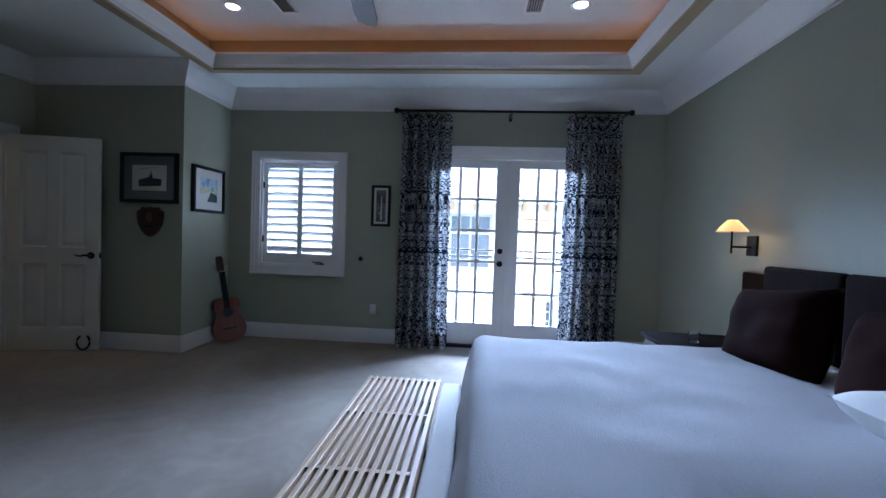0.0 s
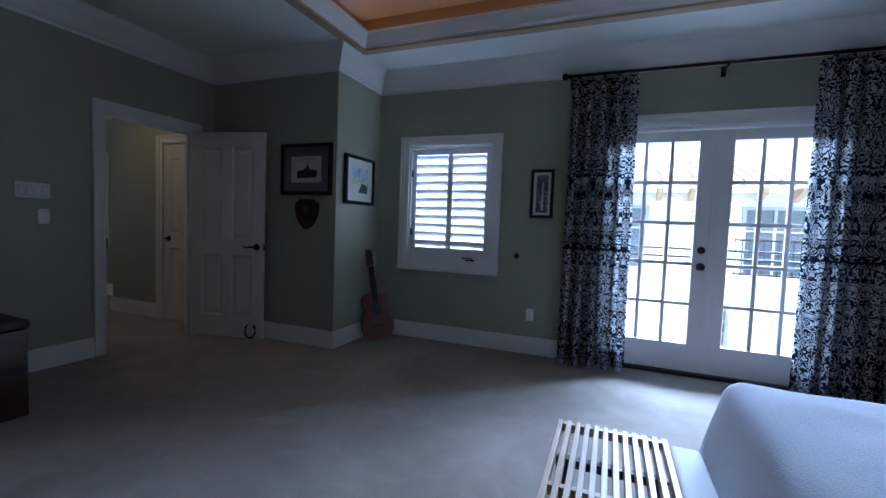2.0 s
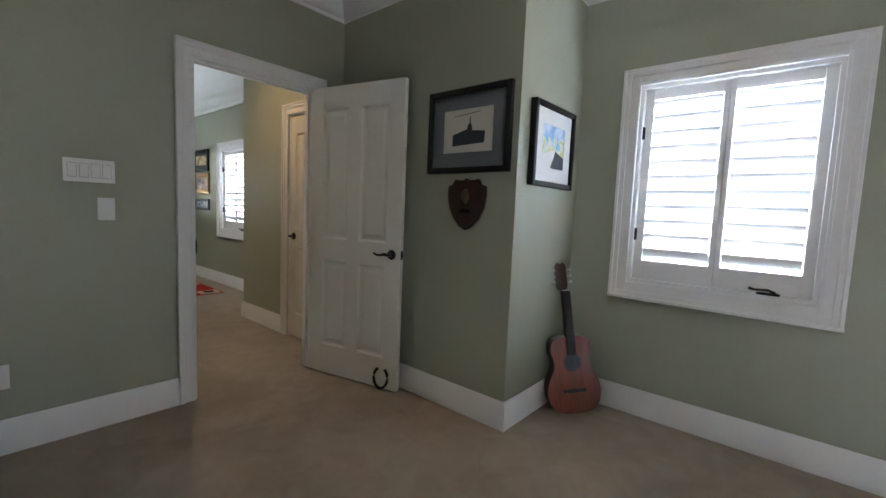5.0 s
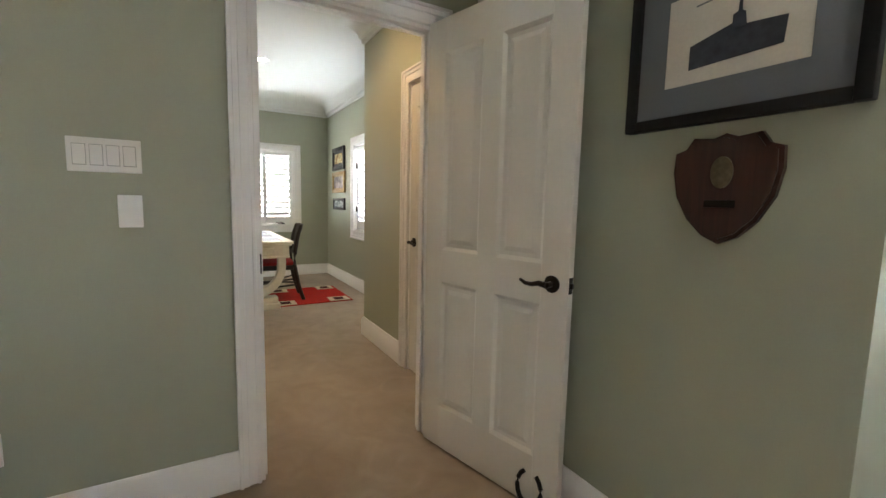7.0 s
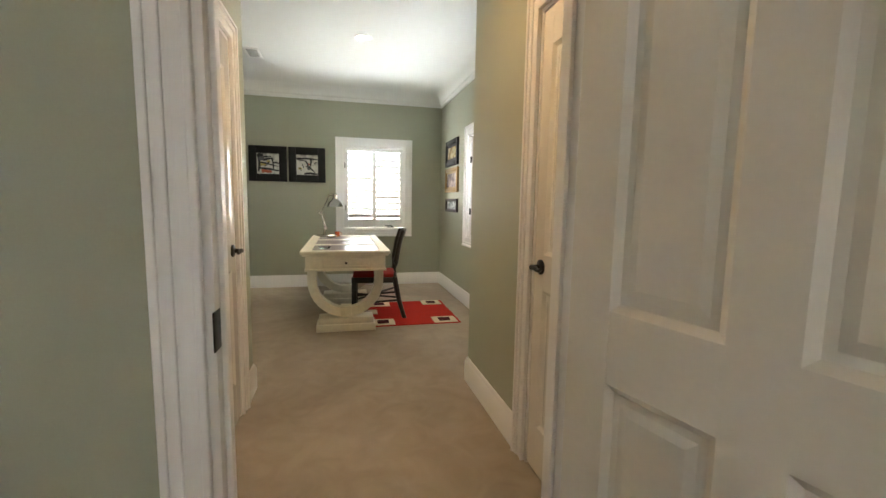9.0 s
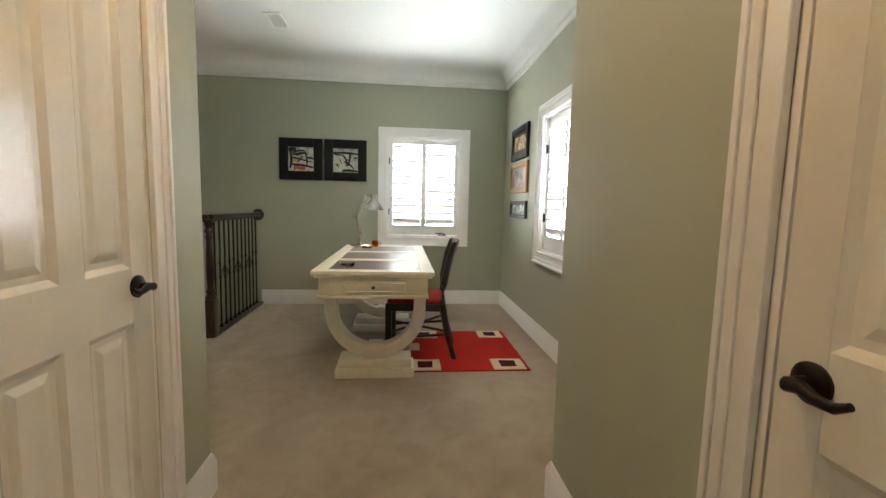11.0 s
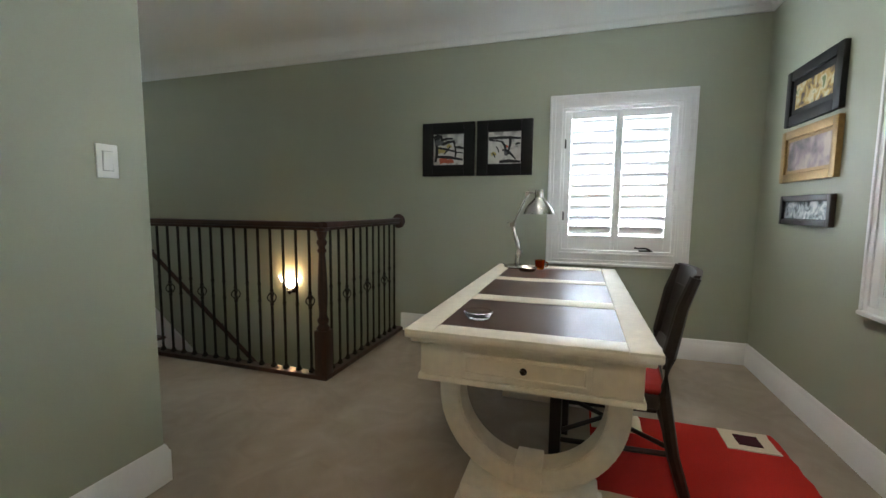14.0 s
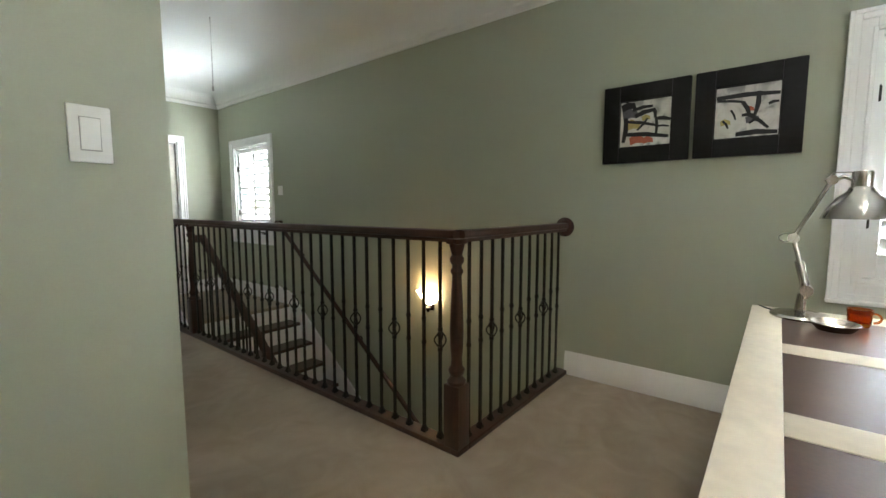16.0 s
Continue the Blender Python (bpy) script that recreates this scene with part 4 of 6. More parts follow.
def curtain(x0, x1, seed, label):
    """Pinch-pleated cloth from the rod to the floor."""
    rnd = random.Random(seed)
    nf = 5
    N, M = 110, 44
    z0, z1, yc = 0.02, 2.535, 5.13
    ph = [rnd.uniform(-0.5, 0.5) for _ in range(nf + 2)]
    bm = bmesh.new()
    uvl = bm.loops.layers.uv.new("UVMap")
    grid, arc = [], []
    for j in range(M + 1):
        v = j / M
        z = z0 + (z1 - z0) * v
        row, s, last = [], 0.0, None
        arow = []
        for i in range(N + 1):
            u = i / N
            f = u * nf
            a = 2 * math.pi * f + 0.6 * math.sin(2 * math.pi * u + ph[0] * 3) * (1 - 0.5 * v)
            amp = 0.055 - 0.02 * v + 0.012 * math.sin(3 * u + ph[1] * 6)
            spread = 1 + 0.06 * (1 - v)
            x = (x0 + x1) / 2 + (u - 0.5) * (x1 - x0) * spread + 0.012 * math.sin(2 * a)
            yy = yc + amp * math.cos(a) + 0.01 * noise.noise(Vector((u * 4, v * 3, seed)))
            p = Vector((x, yy, z))
            if last is not None:
                s += math.hypot(p.x - last.x, p.y - last.y)
            last = p
            row.append(bm.verts.new(p))
            arow.append(s)
        grid.append(row)
        arc.append(arow)
    for j in range(M):
        for i in range(N):
            f = bm.faces.new((grid[j][i], grid[j][i + 1], grid[j + 1][i + 1], grid[j + 1][i]))
            for lp, (a, b) in zip(f.loops, ((j, i), (j, i + 1), (j + 1, i + 1), (j + 1, i))):
                lp[uvl].uv = (arc[M // 2][b], z0 + (z1 - z0) * a / M)
    bmesh.ops.solidify(bm, geom=bm.faces[:], thickness=0.004)
    return tagged(part("curtain", bm, IKAT), label, "curtain", "curtains at the french doors")


curtain(-0.63, -0.09, 11, "navy and white scroll-patterned curtain hanging to the carpet")
curtain(1.12, 1.68, 12, "navy and white scroll-patterned curtain hanging to the carpet")
crod = thing("curtain_rod", "dark bronze curtain rod with ball ends above the french doors", "curtain rod")
bm = bmesh.new()
rod(bm, (-0.66, 5.13, 2.565), (1.72, 5.13, 2.565), 0.014)
part("pole", bm, BRONZE, crod)
for x, s in ((-0.66, -1), (1.72, 1)):
    bm = bmesh.new()
    lathe(bm, [(0, -0.012), (0.018, -0.012), (0.02, 0), (0.014, 0.008), (0.03, 0.025), (0.032, 0.04), (0.022, 0.058), (0, 0.064)], Matrix.Translation((x, 5.13, 2.565)) @ Matrix.Rotation(radians(90 * s), 4, "Y"), 20)
    part("finial", bm, BRONZE, crod)
for x in (-0.64, 0.53, 1.7):
    bm = bmesh.new()
    tube(bm, [(x, NW - 0.001, 2.54), (x, 5.2, 2.54), (x, 5.13, 2.545)], 0.008)
    box(bm, x - 0.018, x + 0.018, NW - 0.008, NW - 0.001, 2.5, 2.58, 0.002)
    box(bm, x - 0.009, x + 0.009, 5.11, 5.15, 2.535, 2.556, 0.003)
    part("bracket", bm, BRONZE, crod)

# ---- framed pictures and small wall things ----
PAPER = surface("ivory_paper", (0.62, 0.58, 0.5), 0.8, grain=120, amount=0.06, bump=0.02, coat=0.25)
GREYMAT = surface("grey_mount_board", (0.13, 0.14, 0.15), 0.8, grain=200, amount=0.05, bump=0.02, coat=0.25)
WHITEMAT = surface("white_mount_board", (0.68, 0.67, 0.64), 0.8, grain=200, amount=0.03, bump=0.02, coat=0.25)
INK = surface("ink_wash", (0.03, 0.034, 0.045), 0.7, grain=40, amount=0.5, bump=0.02, coat=0.25)


def blots(name, stops, scale, distort=0.6, detail=3):
    """Blots of paint in a few colours."""
    m, t, b = nodes_of(name)
    L, N = t.links.new, t.nodes.new
    co, n, ramp = N("ShaderNodeTexCoord"), N("ShaderNodeTexNoise"), N("ShaderNodeValToRGB")
    n.inputs["Scale"].default_value, n.inputs["Distortion"].default_value, n.inputs["Detail"].default_value = scale, distort, detail
    L(co.outputs["Object"], n.inputs["Vector"])
    e = ramp.color_ramp.elements
    while len(e) < len(stops):
        e.new(0.5)
    for el, (p, c) in zip(e, stops):
        el.position, el.color = p, (*c, 1)
    L(n.outputs[0], ramp.inputs[0])
    L(ramp.outputs[0], b.inputs["Base Color"])
    b.inputs["Roughness"].default_value, b.inputs["Coat Weight"].default_value = 0.6, 0.3
    return m


def picture(name, m, w, h, fw, fmat, mw, mmat, image, label, depth=0.03):
    """A framed picture: x across, z up from its middle, the wall at y = 0, facing -y. Returns the thing, its image's half sizes."""
    top = thing(name, label, "picture", m)
    bm = bmesh.new()
    for q in ((-w / 2, -w / 2 + fw, -h / 2, h / 2), (w / 2 - fw, w / 2, -h / 2, h / 2), (-w / 2 + fw, w / 2 - fw, -h / 2, -h / 2 + fw), (-w / 2 + fw, w / 2 - fw, h / 2 - fw, h / 2)):
        box(bm, q[0], q[1], -depth, -0.001, q[2], q[3], 0.004)
    part("frame", bm, fmat, top)
    a, b = w / 2 - fw, h / 2 - fw
    bm = bmesh.new()
    for q in ((-a, -a + mw, -b, b), (a - mw, a, -b, b), (-a + mw, a - mw, -b, -b + mw), (-a + mw, a - mw, b - mw, b)):
        box(bm, q[0], q[1], -depth * 0.55, -depth * 0.5, q[2], q[3])
    part("mount", bm, mmat, top, smooth=False)
    bm = bmesh.new()
    box(bm, -a, a, -depth * 0.46, -depth * 0.3, -b, b)
    part("print", bm, image, top, smooth=False)
    return top, a - mw, b - mw, -depth * 0.47


def daub(top, pts, y, mat, name="brushwork"):
    bm = bmesh.new()
    prism(bm, pts, -0.0012, Matrix.Translation((0, y, 0)))
    part(name, bm, mat, top, smooth=False)


# ship print over the shield
tp, a, b, y = picture("picture_ship", pose(-2.985, NY, 1.698), 0.595, 0.487, 0.034, BLACKF, 0.085, GREYMAT, PAPER, "ship print in a black frame with grey mount", 0.034)
daub(tp, [(-0.11, -0.085), (0.12, -0.075), (0.125, -0.01), (0.02, 0.0), (0.0, 0.01), (-0.11, -0.02)], y, INK)
daub(tp, [(0.0, -0.005), (0.035, -0.005), (0.03, 0.03), (0.022, 0.035), (0.02, 0.075), (0.014, 0.075), (0.012, 0.035), (0.0, 0.03)], y - 0.002, INK)
daub(tp, [(-0.1, 0.085), (0.09, 0.1), (0.09, 0.104), (-0.1, 0.089)], y, GREYMAT)
# watercolour round the corner
WC = blots("watercolour", [(0.3, (0.1, 0.25, 0.5)), (0.42, (0.25, 0.5, 0.6)), (0.5, (0.65, 0.65, 0.6)), (0.58, (0.55, 0.5, 0.12)), (0.7, (0.15, 0.3, 0.12))], 9, 0.8)
tp, a, b, y = picture("picture_watercolour", pose(NX, 4.875, 1.63, 0, 0, 90), 0.515, 0.475, 0.03, BLACKF, 0.085, WHITEMAT, WC, "bright watercolour in a black frame with white mount", 0.04)
daub(tp, [(-a, -b), (-a * 0.2, -b), (a * 0.2, -0.02), (a * 0.1, -0.01), (-a, -0.06)], y, WHITEMAT)
daub(tp, [(-a * 0.1, -b), (a, -b), (a, -0.05), (a * 0.25, -0.02)], y, INK)
daub(tp, [(-a, b * 0.45), (a, b * 0.4), (a, b), (-a, b)], y, blots("wash_sky", [(0.35, (0.2, 0.36, 0.62)), (0.65, (0.62, 0.68, 0.72))], 12))
# small tall picture by the curtain
BW = blots("grey_photograph", [(0.3, (0.02, 0.02, 0.025)), (0.5, (0.12, 0.12, 0.13)), (0.7, (0.45, 0.45, 0.46))], 12, 1.5)
tp, a, b, y = picture("picture_small", pose(-0.868, NW, 1.545), 0.215, 0.457, 0.028, BLACKF, 0.025, WHITEMAT, BW, "tall grey photograph in a black frame")
daub(tp, [(-0.006, -b * 0.9), (0.014, -b * 0.9), (0.008, b * 0.6), (0.0, b * 0.7)], y, WHITEMAT)
# two abstracts in the office
ABS = blots("abstract_ground", [(0.36, (0.3, 0.29, 0.27)), (0.46, (0.55, 0.53, 0.48)), (0.6, (0.64, 0.62, 0.57)), (0.72, (0.42, 0.4, 0.38))], 8, 1.2)
PAINTK = surface("black_paint", (0.01, 0.01, 0.012), 0.5, grain=60, amount=0.3, bump=0.3)
PAINTY = surface("ochre_paint", (0.4, 0.33, 0.12), 0.6, grain=60, amount=0.3, bump=0.2)
PAINTR = surface("rust_paint", (0.4, 0.1, 0.05), 0.6, grain=60, amount=0.3, bump=0.2)
PAINTG = surface("grey_paint", (0.1, 0.1, 0.11), 0.6, grain=60, amount=0.3, bump=0.2)
STROKES_A = [(-0.95, 0.7, -0.4, 0.85, 0.3), (-0.5, 0.6, 0.3, 0.72, 0.12), (-0.4, 0.3, 0.35, 0.55, 0.16), (0.3, 0.6, 0.42, 0.2, 0.12), (-0.75, 0.12, 0.45, -0.14, 0.11),
             (0.42, 0.12, 1, 0.06, 0.13), (-0.8, -0.46, 0.95, -0.66, 0.15), (0.43, 0.2, 0.47, -0.6, 0.1), (-0.8, 0.3, -0.85, -0.8, 0.16), (0.1, 0.2, -0.3, -0.3, 0.08), (0.47, -0.2, 0.95, -0.24, 0.07)]
STROKES_B = [(-0.98, 0.6, 0.98, 0.58, 0.14), (-0.96, 0.5, -0.05, 0.36, 0.08), (0.33, 0.72, 0.28, -0.18, 0.13), (-0.14, 0.36, 0.12, -0.2, 0.12), (-0.14, -0.16, 0.3, -0.18, 0.1), (0.12, -0.2, 0.7, -0.72, 0.1),
             (-0.3, -0.9, 0.97, -0.88, 0.16), (0.66, 0.18, 0.96, 0.26, 0.09), (-0.5, 0.1, -0.32, -0.3, 0.06), (0.1, -0.5, 0.4, -0.3, 0.07), (-0.75, -0.3, -0.55, -0.6, 0.07)]


def stroke(tp, a, b, y, q, mat):
    """A tapering, slightly bowed brush stroke between two points in parts of the image's half sizes."""
    p0, p1 = Vector((q[0] * a, q[1] * b)), Vector((q[2] * a, q[3] * b))
    d = (p1 - p0).normalized()
    nrm = Vector((-d.y, d.x)) * q[4] * a * 0.66
    mid = (p0 + p1) / 2 + nrm * 0.6
    ring = [p0 - nrm * 0.6, mid - nrm, p1 - nrm * 0.8, p1 + nrm * 0.5, mid + nrm * 0.9, p0 + nrm]
    daub(tp, [(min(max(p.x, -a), a), min(max(p.y, -b), b)) for p in ring], y, mat)


for cy, strokes, dabs in ((2.762, STROKES_A, [(-0.5, -0.1, PAINTY, 0.3), (-0.3, -0.76, PAINTR, 0.28), (0.15, -0.8, PAINTR, 0.2), (0.05, 0.2, PAINTY, 0.16), (-0.6, 0.4, PAINTG, 0.3)]),
                          (3.262, STROKES_B, [(-0.65, -0.4, PAINTY, 0.16), (0.1, 0.05, PAINTR, 0.13), (0.2, -0.35, PAINTG, 0.2)])):
    tp, a, b, y = picture("picture_abstract", pose(OW, cy, 1.682, 0, 0, 90), 0.478, 0.466, 0.095, BLACKF, 0.004, BLACKF, ABS, "black-line abstract painting in a wide black frame", 0.035)
    for u, v, mat, r in dabs:
        stroke(tp, a, b, y, (u - r, v - r * 0.2, u + r, v + r * 0.15, r * 1.1), mat)
    for q in strokes:
        stroke(tp, a, b, y - 0.0014, q, PAINTK)
# three pictures beside the office window, and one at the hall's end
LAND = blots("autumn_scene", [(0.36, (0.05, 0.03, 0.02)), (0.48, (0.4, 0.26, 0.06)), (0.6, (0.55, 0.5, 0.32)), (0.68, (0.12, 0.16, 0.05))], 14, 0.6)
DUSK = blots("dusk_scene", [(0.36, (0.06, 0.05, 0.06)), (0.5, (0.25, 0.19, 0.2)), (0.64, (0.5, 0.42, 0.36))], 8, 0.4)
WATER = blots("water_scene", [(0.38, (0.02, 0.03, 0.035)), (0.5, (0.3, 0.33, 0.34)), (0.62, (0.62, 0.62, 0.6))], 15, 1.4)
picture("picture_autumn", pose(-8.77, ON, 1.855), 0.6, 0.335, 0.06, BLACKF, 0.035, BLACKF, LAND, "autumn landscape in a broad black frame")
picture("picture_dusk", pose(-8.765, ON, 1.5), 0.62, 0.315, 0.05, GILT, 0.02, GILT, DUSK, "dusk landscape in a gilt frame")
picture("picture_water", pose(-8.745, ON, 1.172), 0.57, 0.175, 0.032, ESPRESSO, 0.006, BLACKF, WATER, "narrow river scene in a dark wood frame")
tp, a, b, y = picture("picture_poster", pose(-6.55, ON, 1.57), 0.72, 0.835, 0.06, NAVYF, 0.07, PAPER, blots("poster_scene", [(0.35, (0.1, 0.16, 0.22)), (0.5, (0.5, 0.4, 0.2)), (0.64, (0.6, 0.55, 0.42))], 5), "large ivory print in a navy frame")

# shield plaque
plq = thing("shield_plaque", "reddish wooden shield plaque with a small crest", "plaque", pose(-2.975, NY, 1.272))
SHW = wood("shield_wood", (0.028, 0.009, 0.006), (0.055, 0.016, 0.01), 2, 0.35, 0.3)
sh = [(-0.105, 0.115), (-0.085, 0.145), (-0.03, 0.138), (0.0, 0.15), (0.03, 0.138), (0.085, 0.145), (0.105, 0.115), (0.135, 0.105), (0.138, 0.05), (0.125, -0.02), (0.09, -0.085), (0.045, -0.13), (0.0, -0.15),
      (-0.045, -0.13), (-0.09, -0.085), (-0.125, -0.02), (-0.138, 0.05), (-0.135, 0.105)]
bm = bmesh.new()
prism(bm, sh, -0.016, Matrix.Translation((0, -0.001, 0)))
prism(bm, [(x * 0.92, z * 0.92) for x, z in sh], -0.006, Matrix.Translation((0, -0.0165, 0)))
part("board", bm, SHW, plq, smooth=False)
bm = bmesh.new()
lathe(bm, [(0, 0), (0.036, 0), (0.036, 0.004), (0.03, 0.008), (0.018, 0.009), (0, 0.012)], Matrix.Translation((0, -0.0225, 0.045)) @ Matrix.Rotation(radians(90), 4, "X") @ Matrix.Diagonal((0.8, 1.2, 1, 1)), 24)
part("crest", bm, surface("tarnished_brass", (0.12, 0.1, 0.06), 0.4, 0.8, grain=60, amount=0.4, bump=0.4), plq, "tarnished brass crest")
bm = bmesh.new()
box(bm, -0.04, 0.04, -0.026, -0.0225, -0.05, -0.03, 0.002)
part("name_plate", bm, BRONZE, plq)


# grey for the painted shade round rockers, and for the pull cord
SEAM = surface("seam_shade_and_cord_grey", (0.35, 0.34, 0.31), 0.6, grain=30, amount=0.02, bump=0)


def wall_plate(name, m, w, h, rockers, label, category):
    top = thing(name, label, category, m)
    bm = bmesh.new()
    box(bm, -w / 2, w / 2, -0.007, -0.0005, -h / 2, h / 2, 0.003)
    part("plate", bm, PLASTIC, top)
    n = max(rockers, 0)
    for k in range(n):
        x = (k - (n - 1) / 2) * 0.046
        # grey plate whose rim paints the shadow line round the rocker
        bm = bmesh.new()
        box(bm, x - 0.0185, x + 0.0185, -0.0078, -0.0062, -0.0355, 0.0355)
        part("rocker_gap_shade", bm, SEAM, top, smooth=False)
        bm = bmesh.new()
        vs = [bm.verts.new((x + sx * 0.0165, yv, z)) for z, yv in ((-0.033, -0.009), (0.0, -0.011), (0.033, -0.0145)) for sx in (-1, 1)]
        bk = [bm.verts.new((v.co.x, -0.0079, v.co.z)) for v in vs]
        for i in (0, 2):
            bm.faces.new((vs[i], vs[i + 1], vs[i + 3], vs[i + 2]))
            bm.faces.new((vs[i], vs[i + 2], bk[i + 2], bk[i]))
            bm.faces.new((vs[i + 1], bk[i + 1], bk[i + 3], vs[i + 3]))
        bm.faces.new((vs[0], bk[0], bk[1], vs[1]))
        bm.faces.new((vs[4], vs[5], bk[5], bk[4]))
        part("rocker", bm, PLASTIC, top, smooth=False)
    if rockers < 0:
        for z in (-0.02, 0.02):
            bm = bmesh.new()
            lathe(bm, [(0, 0), (0.017, 0), (0.016, 0.003), (0, 0.0035)], Matrix.Translation((0, -0.007, z)) @ Matrix.Rotation(radians(90), 4, "X"), 20)
            for sx in (-0.006, 0.006):
                box(bm, sx - 0.001, sx + 0.001, -0.0112, -0.0103, z - 0.003, z + 0.005)
            part("socket", bm, PLASTIC, top)
    return top


wall_plate("switch_plate", pose(WW, 2.983, 1.354, 0, 0, 90), 0.205, 0.115, 4, "white four-gang rocker switch plate", "light switch")
wall_plate("switch_plate", pose(WW, 3.046, 1.163, 0, 0, 90), 0.072, 0.115, 0, "white blank wall plate", "light switch")
wall_plate("outlet", pose(WW, 2.63, 0.37, 0, 0, 90), 0.072, 0.115, -1, "white wall outlet above the baseboard", "outlet")
ot = wall_plate("outlet", pose(-0.93, NW, 0.381), 0.072, 0.115, -1, "white wall outlet with a plug-in adapter", "outlet")
bm = bmesh.new()
box(bm, -0.028, 0.028, -0.045, -0.0115, -0.05, 0.012, 0.006)
part("adapter", bm, PLASTIC, ot)
wall_plate("switch_plate", pose(-6.885, SY, 1.326, 0, 0, 180), 0.075, 0.12, 1, "white single rocker switch plate", "light switch")
wall_plate("thermostat", pose(OW, -1.33, 1.385, 0, 0, 90), 0.1, 0.11, 0, "small white wall thermostat", "thermostat")
kn = bmesh.new()
lathe(kn, [(0, 0), (0.026, 0), (0.028, 0.006), (0.024, 0.02), (0.02, 0.026), (0, 0.028)], Matrix.Translation((-1.085, NW, 0.945)) @ Matrix.Rotation(radians(90), 4, "X"), 24)
tagged(part("door_stop_button", kn, BRONZE), "round dark bronze door stop on the wall", "door stop")

# ---- ceiling fittings ----


def downlight(x, y, z, label, lit=BULB):
    top = thing("recessed_light", label, "ceiling light", pose(x, y, z))
    bm = bmesh.new()
    lathe(bm, [(0.055, -0.001), (0.06, -0.006), (0.085, -0.006), (0.09, -0.0005)], None, 32)
    part("trim_ring", bm, PLASTIC, top)
    bm = bmesh.new()
    lathe(bm, [(0.0, -0.003), (0.04, -0.003), (0.056, -0.001)], None, 32)
    part("lens", bm, lit, top, "lit lens")


downlight(-1.93, 4.1, 3.12, "lit recessed downlight in the tray ceiling")
downlight(0.975, 4.12, 3.12, "lit recessed downlight in the tray ceiling")
downlight(-7.67, 3.93, OZ, "lit recessed downlight over the desk")
downlight(-5.15, 3.85, OZ, "lit recessed downlight in the hall")


def vent(m, w, h, n, label):
    top = thing("ceiling_vent", label, "air vent", m)
    bm = bmesh.new()
    for q in ((-w / 2, -w / 2 + 0.02, -h / 2, h / 2), (w / 2 - 0.02, w / 2, -h / 2, h / 2), (-w / 2 + 0.02, w / 2 - 0.02, -h / 2, -h / 2 + 0.02), (-w / 2 + 0.02, w / 2 - 0.02, h / 2 - 0.02, h / 2)):
        box(bm, q[0], q[1], q[2], q[3], -0.012, -0.0005, 0.002)
    part("frame", bm, PLASTIC, top, smooth=False)
    # dark plate in place of the shaded duct behind the slats
    bm = bmesh.new()
    box(bm, -w / 2 + 0.02, w / 2 - 0.02, -h / 2 + 0.02, h / 2 - 0.02, -0.003, -0.0006)
    part("duct_shade", bm, IRON, top, smooth=False)
    for k in range(n):
        yy = -h / 2 + 0.02 + (h - 0.04) * (k + 0.5) / n
        bm = bmesh.new()
        vs = box(bm, -w / 2 + 0.02, w / 2 - 0.02, -0.006, 0.006, -0.001, 0.001)
        bmesh.ops.transform(bm, matrix=Matrix.Translation((0, yy, -0.009)) @ Matrix.Rotation(radians(35), 4, "X"), verts=vs)
        part("slat", bm, VENTG, top, smooth=False)


VENTG = surface("vent_grey", (0.42, 0.41, 0.37), 0.5, grain=20, amount=0.03, bump=0)
vent(pose(-1.47, 4.0, 3.12, 0, 0, 90), 0.4, 0.16, 6, "grey slatted air vent in the tray ceiling")
vent(pose(0.61, 4.03, 3.12, 0, 0, 90), 0.4, 0.16, 6, "grey slatted air vent in the tray ceiling")
vent(pose(-8.42, 2.8, OZ), 0.3, 0.15, 6, "slatted air vent in the office ceiling")
vent(pose(-7.0, 2.85, OZ), 0.3, 0.15, 6, "slatted air vent in the office ceiling")

fan = thing("ceiling_fan", "dark wood five-blade ceiling fan at rest", "ceiling fan", pose(-0.435, 2.6, -0.13))
bm = bmesh.new()
lathe(bm, [(0, 3.25), (0.07, 3.25), (0.065, 3.22), (0.03, 3.19), (0.014, 3.18), (0.014, 2.82)], None, 24)
part("downrod", bm, BRONZE, fan)
bm = bmesh.new()
lathe(bm, [(0, 2.84), (0.05, 2.84), (0.11, 2.81), (0.13, 2.77), (0.13, 2.71), (0.1, 2.68), (0.06, 2.66), (0, 2.655)], None, 32)
part("motor", bm, BRONZE, fan)
for k in range(5):
    bm = bmesh.new()
    outline = [(-0.05, 0.16), (-0.065, 0.3), (-0.072, 0.62), (-0.06, 0.7), (0, 0.715), (0.06, 0.7), (0.072, 0.62), (0.065, 0.3), (0.05, 0.16)]
    m = Matrix.Rotation(radians(8 + 72 * k), 4, "Z") @ Matrix.Translation((0, 0, 2.7)) @ Matrix.Rotation(radians(10), 4, "Y") @ Matrix.Rotation(radians(-90), 4, "X")
    prism(bm, outline, 0.008, m)
    part("blade", bm, ESPRESSO, fan, smooth=False)
    bm = bmesh.new()
    d = Vector((-math.sin(radians(8 + 72 * k)), math.cos(radians(8 + 72 * k)), 0))
    tube(bm, [d * 0.11 + Vector((0, 0, 2.72)), d * 0.24 + Vector((0, 0, 2.705))], 0.012)
    part("blade_arm", bm, BRONZE, fan)

# rope light hidden on the lip of the tray
ROPE = glow("warm_rope_light", (1.0, 0.4, 0.13), 0.5)
bm = bmesh.new()
tube(bm, [(T0 - 0.03, U0 - 0.03, 2.935), (T1 + 0.03, U0 - 0.03, 2.935), (T1 + 0.03, U1 + 0.03, 2.935), (T0 - 0.03, U1 + 0.03, 2.935)], 0.008, 6, True)
